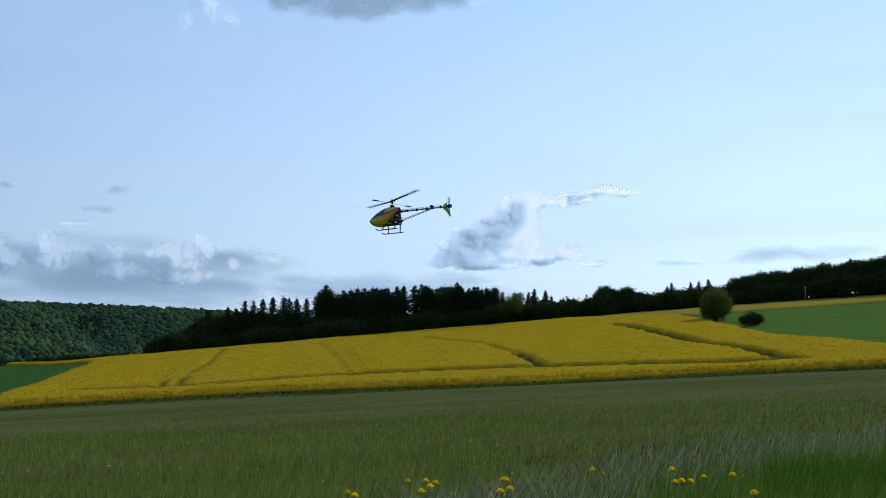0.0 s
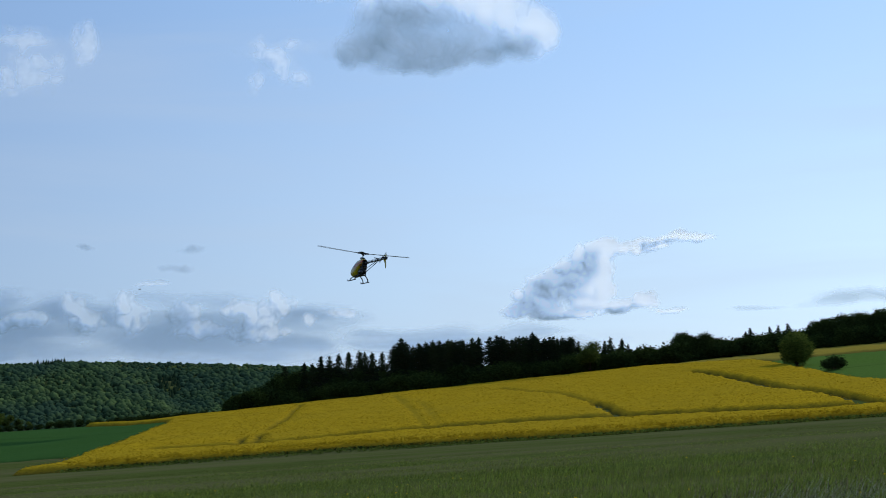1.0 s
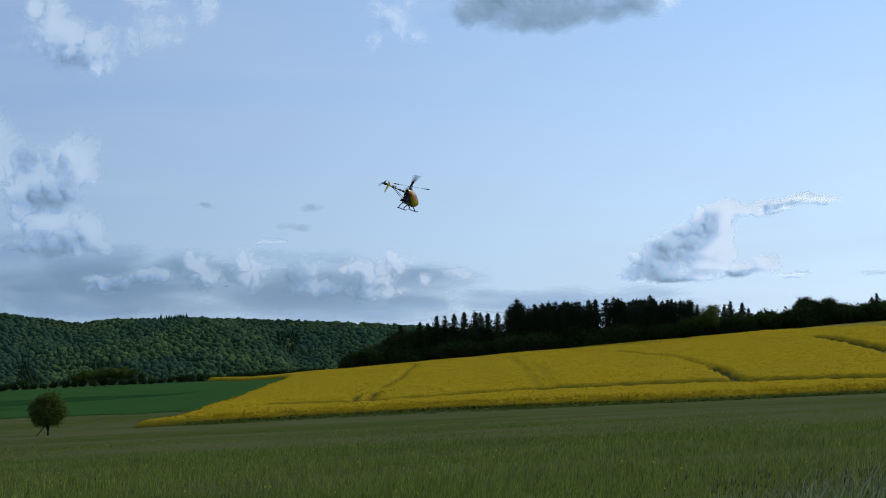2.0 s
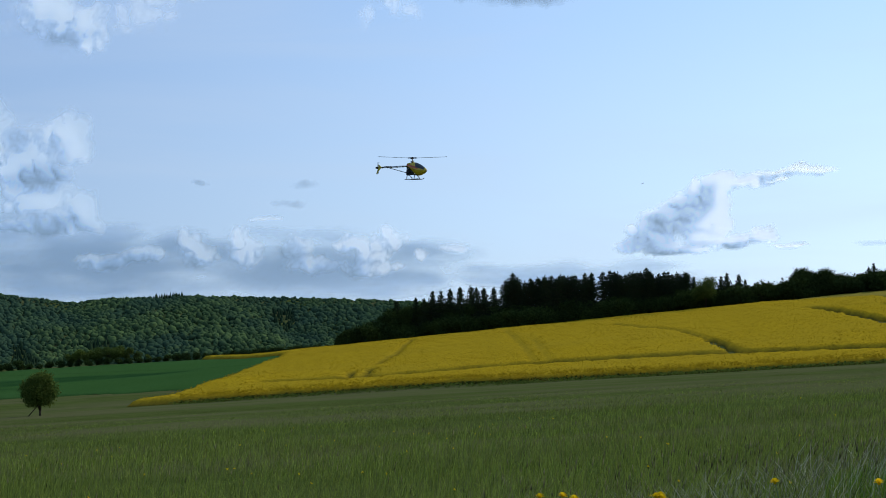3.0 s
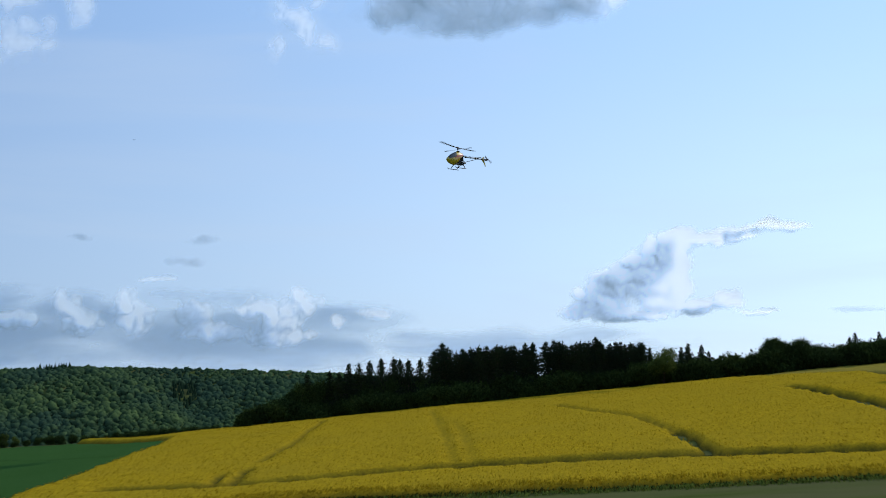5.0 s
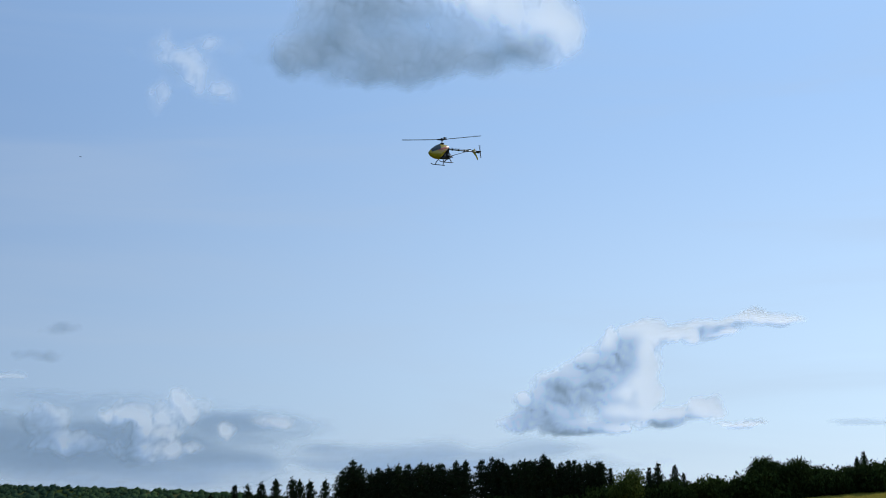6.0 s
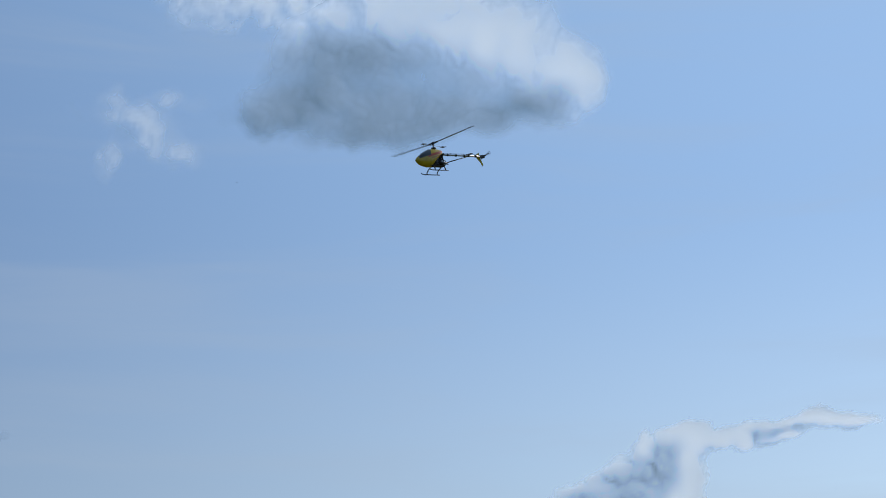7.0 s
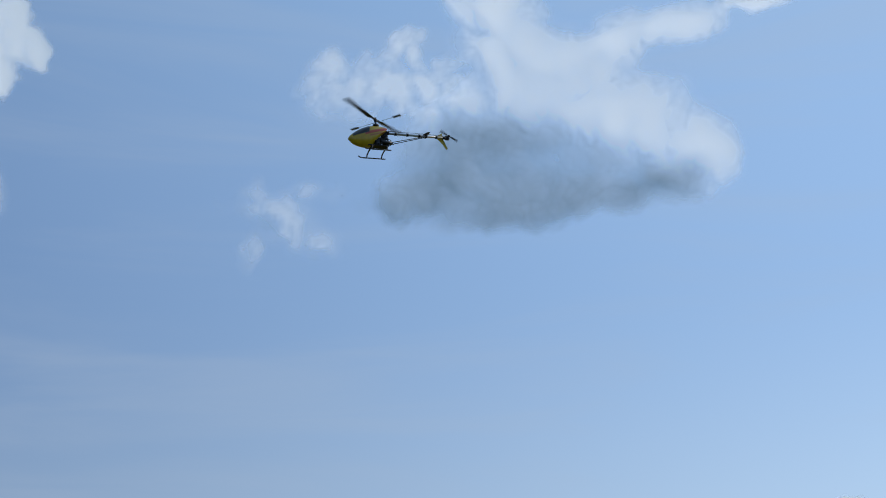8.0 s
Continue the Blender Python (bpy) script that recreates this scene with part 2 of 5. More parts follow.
def edge_distance(px, py, line, closed=False):
    best = np.full(px.shape, 1e9)
    pairs = list(zip(line, line[1:] + (line[:1] if closed else [])))
    for (x1, y1), (x2, y2) in pairs:
        dx, dy = x2 - x1, y2 - y1
        if dx == 0 and dy == 0:
            continue
        u = np.clip(((px - x1) * dx + (py - y1) * dy) / (dx * dx + dy * dy), 0, 1)
        best = np.minimum(best, np.hypot(px - x1 - u * dx, py - y1 - u * dy))
    return best


# ---- the lie of the land ----
EYE = 1.25


def land(x, y):
    """Height of the ground: a gently tilted meadow, then a slope up to the crest on which the trees stand."""
    x, y = np.asarray(x, dtype=float), np.asarray(y, dtype=float)
    xc = np.clip(x, -130, 130)
    s = np.clip((y - 100) / 85, 0, 1)
    s = s * (1.15 - 0.15 * s)
    crest = 4.13 + 0.087 * np.maximum(xc, -54) + 0.035 * np.minimum(xc + 54, 0)
    z = (1 - s) * (-0.016 * np.clip(y, -80, 100) + 0.049 * xc) + s * crest
    return z - 0.045 * np.clip(y - 187, 0, 60)


def at(az, r):
    return r * math.sin(radians(az)), r * math.cos(radians(az))


def ground():
    xs = np.unique(np.concatenate([np.linspace(-1800, -130, 12), np.linspace(-130, 130, 131), np.linspace(130, 1800, 12)]))
    ys = np.unique(np.concatenate([np.linspace(-1500, -80, 10), np.linspace(-80, 0, 17), np.linspace(0, 40, 41), np.linspace(40, 250, 106), np.linspace(250, 2400, 12)]))
    X, Y = np.meshgrid(xs, ys)
    Z = land(X, Y) + 0.05 * fbm(X / 4, Y / 4, 5) * (np.hypot(X, Y) < 200)
    ob = raw("ground", np.stack([X, Y, Z], -1), grid_faces(len(xs), len(ys)), MEADOW, smooth=True)
    tagged(ob, "rough unmown meadow of dull green and reddish grasses", "meadow", kind="structure")


ground()


def crop(name, label, poly, height, mat, seed, step=0.45, tracks=(), lumps=0.09):
    """A standing crop inside a plan outline: a lumpy canopy that drops to the ground at its rim and along wheel tracks."""
    xs = np.arange(min(p[0] for p in poly) - 1, max(p[0] for p in poly) + 1, step)
    ys = np.arange(min(p[1] for p in poly) - 1, max(p[1] for p in poly) + 1, step)
    X, Y = np.meshgrid(xs, ys)
    X = X + 0.3 * step * fbm(X * 1.7, Y * 1.7, seed)
    Y = Y + 0.3 * step * fbm(X * 1.7, Y * 1.7, seed + 40)
    rim = edge_distance(X, Y, poly, True) * np.where(inside(X, Y, poly), 1, -1) + 0.5 * fbm(X / 2.5, Y / 2.5, seed + 3)
    stand = np.clip(rim / 0.5, 0, 1)
    for line, width, left in tracks:
        d = edge_distance(X, Y, line) + 0.25 * fbm(X / 2, Y / 2, seed + 7)
        stand = np.minimum(stand, np.clip((d - width * 0.5) / 0.35, left, 1))
    top = height * (0.9 + 0.25 * fbm(X / 9, Y / 9, seed + 9)) + lumps * 2 * fbm(X * 1.3, Y * 1.3, seed + 11, 3)
    Z = land(X, Y) - 0.06 + stand * top
    keep = rim > -0.8
    faces = grid_faces(len(xs), len(ys))
    faces = faces[keep.ravel()[faces].all(axis=1)]
    used = np.unique(faces)
    back = np.zeros(X.size, dtype=np.int64)
    back[used] = np.arange(len(used))
    P = np.stack([X, Y, Z], -1).reshape(-1, 3)[used]
    ob = raw(name, P, back[faces], mat, smooth=True)
    a = ob.data.attributes.new("stand", "FLOAT", "POINT")
    a.data.foreach_set("value", np.clip(stand.ravel()[used] * 1.3 - 0.15, 0, 1).astype(np.float32))
    return tagged(ob, label, "field", kind="stuff")


FRONT = [(-39.3, 100.5), (-35, 100.5), (-27, 101.5), (-14.5, 102.5), (0, 100.5), (10.5, 98.5), (20, 97), (32, 93.5), (52, 92)]
RAPE_PLAN = FRONT + [(62, 108), (38.7, 114), (33, 128.5), (31.5, 151), (31, 171), (26, 178), (18, 183), (10, 186.5), (-61, 186.5), (-61.5, 183), (-47, 174.5), (-44, 161), (-42.4, 148), (-39.8, 131), (-38.3, 115), (-38.0, 105)]
TRACKS = [([(-31, 111.5), (-22.5, 110.5), (-15.5, 111.5), (-8.2, 113.3)], 2.0, 0.0),
          ([(-8.2, 113.3), (0, 112), (8.4, 111), (15, 109), (21.5, 106.8), (28, 106.6)], 2.8, 0.0),
          ([(-24.5, 126), (-25.5, 143), (-29.5, 176)], 0.3, 0.45), ([(-22.5, 111), (-24.0, 121)], 0.25, 0.2), ([(-23.9, 111), (-25.0, 118)], 0.25, 0.2),
          ([(-8.2, 113.3), (-10.5, 131), (-17, 176)], 0.2, 0.72), ([(-6.9, 113), (-9.0, 131), (-11.5, 150)], 0.16, 0.74),
          ([(8.5, 111.5), (7.1, 126)], 0.8, 0.1), ([(7.1, 126), (4.6, 141), (-2.4, 163)], 0.3, 0.5), ([(28.2, 107), (26.8, 117.9), (24.1, 128.2), (22.9, 144.6), (21, 160)], 1.3, 0.0),
          ([(28.4, 107), (24, 105)], 0.8, 0.2)]
rape_field = crop("rapeseed_field", "rapeseed field in full yellow bloom with dark wheel tracks", RAPE_PLAN, 0.62, RAPE, 11, 0.42, TRACKS, 0.045)
GREEN_RIGHT = [(31.6, 151), (33.1, 128.5), (38.7, 114), (62, 108.5), (95, 112), (95, 162), (60, 165), (47, 167), (33.2, 169), (31.5, 169)]
crop("corn_field", "young green corn field below the wood", GREEN_RIGHT, 0.22, WHEAT_LIGHT, 21, 0.9, [([(34, 145), (95, 152)], 0.3, 0.3), ([(38, 122), (95, 126)], 0.3, 0.3)], 0.03)
crop("barley_field", "strip of dull yellowish barley below the wood", [(10.5, 186.8), (18.3, 183.4), (26.4, 178.4), (31.5, 170), (33.2, 169.4), (47, 167.4), (60, 165.4), (95, 162.4), (95, 186.8)], 0.4, BARLEY, 27, 0.6, (), 0.05)
GREEN_LEFT = [(-38.6, 113), (-42.5, 115.5), (-46, 115), (-55, 118.5), (-70, 119), (-112, 118), (-125, 165), (-95, 176), (-75, 181), (-61.5, 182.8), (-47.3, 174.2), (-44.3, 161), (-42.7, 148), (-40.1, 131), (-38.6, 115)]
crop("corn_field", "even bluish green corn field beside the rapeseed", GREEN_LEFT, 0.22, WHEAT, 31, 0.9, [([(-58, 114), (-72, 138), (-95, 150)], 0.5, 0.0), ([(-45, 150), (-62, 158), (-100, 165)], 0.4, 0.2)], 0.03)


# ---- clouds ----
def swelling(a, e, blobs, sharp=4.0):
    total = 0
    for ba, be, ra, re in blobs:
        total = total + np.exp(sharp * np.clip(1 - ((a - ba) / ra) ** 2 - ((e - be) / re) ** 2, -3, 1))
    return np.log(total + 1e-6) / sharp


def billows(x, y, seed, octaves=5, gain=0.52):
    """Rounded heads with creases between them, about 0 to 1."""
    total, amp, norm = 0, 1.0, 0.0
    for k in range(octaves):
        turn = 0.6 * k
        c, q = math.cos(turn) * 2 ** k, math.sin(turn) * 2 ** k
        total = total + amp * np.abs(2 * vnoise(x * c + y * q + 13 * k, y * c - x * q - 7 * k, seed + k) - 1)
        norm += amp
        amp *= gain
    return total / norm


def cloud(label, blobs, grey_patches, seed, thick=3.0, step=0.07, strength=1.0, ragged=0.8, soft=0.5, scale=0.9, billow=0.2, stretch=1.0, radius=200.0, darkest=1.0, kind="", least=0.0, gather=1.6, sunward=0.0, fade=0.75, relief=0.3, shade=0.9):
    """A cloud over the land, built up from soft swellings and painted patches of grey shade (azimuth, elevation and
    half widths in degrees seen from the meadow).
    """
    a0, a1 = min(b[0] - 2.0 * b[2] for b in blobs), max(b[0] + 2.0 * b[2] for b in blobs)
    e0, e1 = min(b[1] - 2.0 * b[3] for b in blobs), max(b[1] + 2.0 * b[3] for b in blobs)
    na, ne = int((a1 - a0) / step) + 2, int((e1 - e0) / step) + 2
    A, B = np.meshgrid(np.linspace(a0, a1, na), np.linspace(e0, e1, ne))
    S = A / stretch
    fine = 3 if scale < 1.2 else 4
    wa = S + 0.30 * scale * fbm(S / scale, B / scale, seed, fine)
    wb = B + 0.26 * scale * fbm(S / scale, B / scale, seed + 20, fine)
    heads = billows(wa / scale * 1.5, wb / scale * 1.5, seed + 50, fine, 0.44)
    large = billows(wa / scale * 1.5, wb / scale * 1.5, seed + 50, fine, 0.42)
    rough = fbm(wa / scale * 1.5, wb / scale * 1.5, seed + 70, fine, 0.5)
    body = swelling(wa * stretch, wb, blobs)
    field = body + ragged * (0.35 * rough + 1.6 * (heads - 0.40)) + 0.03
    rim = np.minimum(np.minimum(A - a0, a1 - A), np.minimum(B - e0, e1 - B))
    dens = np.clip((field + 0.1 + 0.3 * soft) / (2 * soft), 0, 1)
    dens = strength * dens * dens * (3 - 2 * dens) * np.clip(rim / (4 * step), 0, 1)
    # shade painted by hand: greys gathered round the given patches
    grey_tone = swelling(wa * stretch, wb, grey_patches, gather) + 0.13 * rough
    depth = np.clip((grey_tone + fade) / (1.25 + fade), 0, 1)
    depth = np.maximum(darkest * depth * depth * (3 - 2 * depth), least)
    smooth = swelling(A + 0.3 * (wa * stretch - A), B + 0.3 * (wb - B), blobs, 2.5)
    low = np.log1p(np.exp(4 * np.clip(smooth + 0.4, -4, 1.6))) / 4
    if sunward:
        # self-shadow towards the sun, worked out here and baked into the colour
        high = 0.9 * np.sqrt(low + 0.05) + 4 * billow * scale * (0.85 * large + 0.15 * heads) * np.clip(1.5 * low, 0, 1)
        self_shade = np.zeros(A.shape)
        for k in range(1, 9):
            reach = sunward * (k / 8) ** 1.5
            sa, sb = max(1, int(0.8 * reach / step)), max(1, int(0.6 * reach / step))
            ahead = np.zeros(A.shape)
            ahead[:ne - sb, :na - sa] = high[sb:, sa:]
            self_shade += np.clip((ahead - high) / (0.22 + 0.6 * reach) + 0.4, 0, 1) / 8
        depth = np.clip(0.6 * depth + shade * darkest * (self_shade - 0.25), least, 1)
    h = relief * thick * np.sqrt(low + 0.1)
    r = radius - h
    ar, br = np.radians(A), np.radians(B)
    P = np.stack([r * np.sin(ar) * np.cos(br), r * np.cos(ar) * np.cos(br), EYE + r * np.sin(br)], -1)
    faces = grid_faces(na, ne)
    faces = faces[dens.ravel()[faces].max(axis=1) > 0.0008]
    used = np.unique(faces)
    back = np.zeros(A.size, dtype=np.int64)
    back[used] = np.arange(len(used))
    ob = raw("cloud", P.reshape(-1, 3)[used], back[faces], CLOUD, smooth=True)
    # depth holds the painted shade that greys the material
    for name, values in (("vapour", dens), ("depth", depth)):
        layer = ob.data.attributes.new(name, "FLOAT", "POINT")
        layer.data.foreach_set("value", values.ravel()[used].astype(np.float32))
    return tagged(ob, label, "cloud", kind=kind)


cloud("heaped white cumulus with a long thin streamer", [(-0.1, 3.95, 0.75, 0.32), (1.0, 4.1, 1.3, 0.5), (0.7, 4.6, 0.9, 0.55), (1.6, 5.1, 1.1, 0.8), (2.6, 5.4, 1.0, 0.85), (3.3, 6.1, 0.8, 0.8), (4.0, 6.6, 0.75, 0.5), (4.9, 6.5, 0.8, 0.32), (6.0, 6.75, 0.9, 0.30), (7.4, 7.0, 1.2, 0.24), (3.6, 5.4, 0.6, 0.7), (3.1, 4.5, 1.1, 0.65), (4.5, 4.1, 0.8, 0.4), (5.5, 4.3, 0.6, 0.42), (6.5, 3.85, 0.8, 0.13), (2.2, 3.85, 1.4, 0.28), (3.5, 4.9, 0.9, 0.6)],
      [(0.6, 4.1, 1.4, 0.6), (1.3, 4.9, 1.0, 0.7), (2.3, 5.3, 0.9, 0.8), (3.1, 6.0, 0.6, 0.6), (4.5, 3.95, 0.8, 0.25), (6.0, 6.75, 0.9, 0.18), (1.8, 3.8, 1.2, 0.25)], 3, 2.2, 0.07, 0.9, 0.6, 0.4, 0.8, 0.12, darkest=0.86, least=0.10, sunward=0.6, fade=0.5, relief=0.2)
cloud("row of small distant cumulus clouds in haze", [(-19.0, 4.3, 0.75, 0.65), (-18.6, 3.8, 0.9, 0.6), (-16.9, 4.3, 0.6, 1.0), (-16.5, 3.8, 0.6, 0.7), (-15.9, 5.42, 0.8, 0.14), (-14.5, 4.1, 0.7, 0.6), (-13.9, 3.4, 1.6, 0.4), (-12.3, 4.2, 0.7, 0.5), (-10.4, 4.5, 0.65, 0.65), (-11.2, 3.9, 0.9, 0.7), (-11.4, 3.2, 1.5, 0.4), (-9.1, 3.75, 0.4, 0.32), (-7.7, 4.0, 0.7, 0.25), (-20.9, 3.85, 1.2, 0.4), (-22.5, 3.6, 1.4, 0.4)],
      [(-15.2, 3.7, 1.5, 0.7), (-12.6, 3.4, 1.4, 0.7), (-18.6, 3.3, 1.4, 0.5), (-14.9, 4.3, 0.7, 0.5), (-21.5, 3.6, 2.0, 0.5)], 7, 1.2, 0.07, 0.7, 0.75, 0.75, 0.8, 0.13, darkest=0.88, kind="stuff", least=0.03, sunward=0.6, fade=0.5)
cloud("tall white cumulus stack", [(-25.77, 8.1, 1.37, 1.17), (-24.17, 9.0, 1.0, 0.8), (-23.7, 8.4, 0.7, 0.8), (-25.31, 6.22, 1.60, 0.83), (-23.71, 5.85, 1.0, 0.7), (-26.22, 7.15, 0.90, 1.41), (-25.31, 5.04, 2.06, 0.43), (-24.9, 7.2, 1.2, 0.9), (-24.3, 5.1, 1.7, 0.5), (-27.2, 9.0, 0.9, 1.6)],
      [(-25.0, 5.0, 2.4, 0.45), (-25.5, 7.0, 1.2, 0.7), (-24.3, 7.1, 0.8, 0.6), (-26.3, 8.6, 0.6, 0.6)], 12, 1.8, 0.07, 0.84, 0.7, 0.75, 1.1, 0.13, darkest=1.0, least=0.06, sunward=0.9, fade=0.5)
cloud("soft grey and white cloud", [(-24.43, 13.52, 2.33, 1.27), (-25.38, 14.61, 1.15, 0.92), (-23.26, 12.90, 0.93, 0.70)],
      [(-24.4, 12.9, 2.0, 0.5)], 19, 2.0, 0.09, 0.72, 0.9, 0.75, 1.3, darkest=0.8, sunward=1.0)
cloud("thin white cloud scrap", [(-20.7, 14.3, 1.2, 1.0), (-21.3, 14.0, 0.9, 0.9), (-21.0, 15.6, 1.4, 0.5), (-18.6, 15.6, 0.7, 0.8)], [(-20.7, 8.0, 0.3, 0.3)], 83, 0.8, 0.09, 0.42, 1.1, 1.1, 1.1)
cloud("small thin grey cloud shreds", [(-14.12, 6.90, 0.69, 0.20), (-14.75, 6.08, 0.74, 0.20), (-18.7, 7.0, 0.43, 0.12)],
      [(-14.1, 6.8, 1.0, 0.4), (-14.7, 6.0, 1.0, 0.4), (-18.7, 7.0, 0.6, 0.3)], 23, 0.6, 0.06, 0.34, 0.7, 0.9, 0.7, least=0.75, kind="stuff")
cloud("large cumulus with a dark grey base and white sunlit edge", [(-6.05, 15.54, 2.05, 0.77), (-4.15, 15.44, 2.49, 0.92), (-4.50, 14.85, 2.02, 0.61), (-1.82, 15.29, 2.29, 0.76), (0.4, 15.6, 1.4, 0.8), (1.2, 16.3, 1.1, 1.0), (-0.92, 17.05, 2.15, 1.36), (-3.25, 17.53, 1.89, 1.37), (-3.94, 19.2, 1.4, 1.6), (-2.2, 18.6, 1.5, 1.2), (-0.73, 19.3, 0.94, 0.8), (0.9, 19.6, 1.39, 0.6), (-4.89, 16.9, 2.2, 1.4), (2.90, 19.88, 1.20, 0.22), (-4.38, 20.6, 1.2, 0.8)],
      [(-6.4, 15.1, 2.2, 1.1), (-4.6, 15.2, 2.4, 1.7), (-2.6, 15.0, 2.0, 1.3), (-0.2, 15.35, 1.2, 0.7), (-4.7, 16.5, 1.5, 0.8)], 31, 2.4, 0.05, 0.97, 0.45, 0.8, 1.6, 0.07, darkest=1.25, fade=2.1, least=0.14, sunward=1.3, shade=0.45)
cloud("faint wispy cloud shreds", [(-11.0, 15.5, 1.2, 0.55), (-9.9, 15.55, 0.9, 0.45), (-9.6, 14.45, 0.8, 0.45), (-10.3, 14.95, 1.0, 0.55), (-11.4, 14.1, 0.32, 0.7)],
      [(-11.0, 14.9, 0.5, 0.3)], 41, 0.5, 0.08, 0.45, 1.2, 1.3, 1.2, darkest=0.5, sunward=0.6, kind="stuff")
cloud("white cloud with ragged edge", [(-18.34, 19.84, 0.78, 1.06), (-17.75, 19.5, 0.6, 0.61), (-18.45, 18.77, 0.62, 0.61)],
      [(-18.3, 10.0, 0.3, 0.3)], 47, 1.2, 0.07, 0.9, 0.6, 0.4, 0.9, sunward=0.6, darkest=0.5)
cloud("thin flat grey cloud streaks", [(14.98, 4.13, 2.97, 0.29), (13.57, 3.92, 2.33, 0.24), (17.28, 4.32, 1.80, 0.28), (10.2, 3.95, 1.2, 0.12)],
      [(14.5, 4.0, 3.0, 0.3)], 53, 0.4, 0.09, 0.5, 0.6, 0.9, 1.4, stretch=2.5, least=0.6, kind="stuff")
cloud("low grey haze bank over the valley", [(-24, 3.3, 10, 1.7), (-13, 3.2, 7, 1.5), (-3, 2.8, 6, 0.7), (-28, 5.0, 4, 0.8)], [(-24, 3.4, 12, 1.8), (-12, 3.4, 10, 1.5), (8, 3, 12, 1.0)],
      61, 0.2, 0.14, 0.86, 0.8, 0.7, 1.2, 0.05, 4.0, 245.0, least=0.6, darkest=0.78, kind="structure")
cloud("ragged white lobes of a torn cloud", [(-8.6, 18.4, 1.5, 0.9), (-9.1, 19.0, 0.8, 0.6), (-7.4, 18.6, 1.2, 0.9), (-6.7, 19.5, 0.6, 0.6), (-6.25, 18.4, 1.2, 0.9)],
      [(-8.3, 10, 0.4, 0.4)], 71, 1.6, 0.08, 0.62, 1.0, 0.9, 1.2, 0.1, darkest=0.5, sunward=0.8)


# ---- woods and trees ----
def leaf_cards(rng, centres, size, spread, per):
    """Small tilted leaf blades scattered round the given centres."""
    c = np.repeat(np.asarray(centres), per, axis=0)
    c = c + rng.normal(0, 1, c.shape) * spread
    n = len(c)
    u = rng.normal(0, 1, (n, 3))
    u /= np.linalg.norm(u, axis=1)[:, None]
    w = np.cross(u, rng.normal(0, 1, (n, 3)))
    w /= np.linalg.norm(w, axis=1)[:, None]
    s = size * rng.uniform(0.6, 1.4, (n, 1))
    quad = np.stack([c - u * s, c + w * s * 0.55, c + u * s, c - w * s * 0.55], 1)
    return quad.reshape(-1, 3), np.arange(4 * n).reshape(-1, 4)


def trunk_mesh(name, parent, height, radius, lean, limbs, rng):
    bm = bmesh.new()
    top = Vector((lean[0], lean[1], height))
    steps = 4
    for k in range(steps):
        a, b = top * (k / steps), top * ((k + 1) / steps)
        tube(bm, a, b, radius * (1 - 0.75 * k / steps), radius * (1 - 0.75 * (k + 1) / steps), 7)
    for start, end, r in limbs:
        tube(bm, start, end, r, r * 0.4, 5)
    return part(name, bm, BARK, parent)


def broad_tree(name, label, height, width, seed, leaf=0.13, count=420, bare=0.2, mat=None, lobes=9, category="tree"):
    """Trunk, limbs and a crown of leaf clumps on a few lobes, with an uneven outline and gaps."""
    rng = np.random.default_rng(seed)
    root = new(name)
    tagged(root, label, category)
    crown_h = height * (1 - bare)
    centre = np.array([0, 0, height * bare + crown_h * 0.5])
    lobe = []
    limbs = []
    for k in range(lobes):
        a, e = rng.uniform(0, 2 * math.pi), rng.uniform(-0.75, 1.0)
        rad = math.sqrt(max(0.05, 1 - e * e))
        p = centre + np.array([math.cos(a) * rad * width * 0.28, math.sin(a) * rad * width * 0.28, e * crown_h * 0.3])
        lobe.append((p, rng.uniform(0.2, 0.3) * width))
        limbs.append((Vector((0, 0, height * (bare * 0.6 + 0.2 * rng.random()))), Vector(p.tolist()), height * 0.012))
    trunk_mesh("trunk", root, height * (bare + 0.45), height * 0.028, (rng.normal(0, 0.03) * height, 0), limbs, rng)
    pts = []
    for p, r in lobe:
        d = rng.normal(0, 1, (count // lobes, 3))
        d /= np.linalg.norm(d, axis=1)[:, None]
        pts.append(p + d * r * rng.uniform(0.55, 1.0, (len(d), 1)) * np.array([1, 1, crown_h / max(width, 1e-3) * 0.85]))
    pts = np.concatenate(pts)
    pts = pts[pts[:, 2] > height * bare * 0.8]
    v, f = leaf_cards(rng, pts, leaf, leaf * 1.6, 7)
    raw("crown", v, f, mat or LEAF, root)
    return root


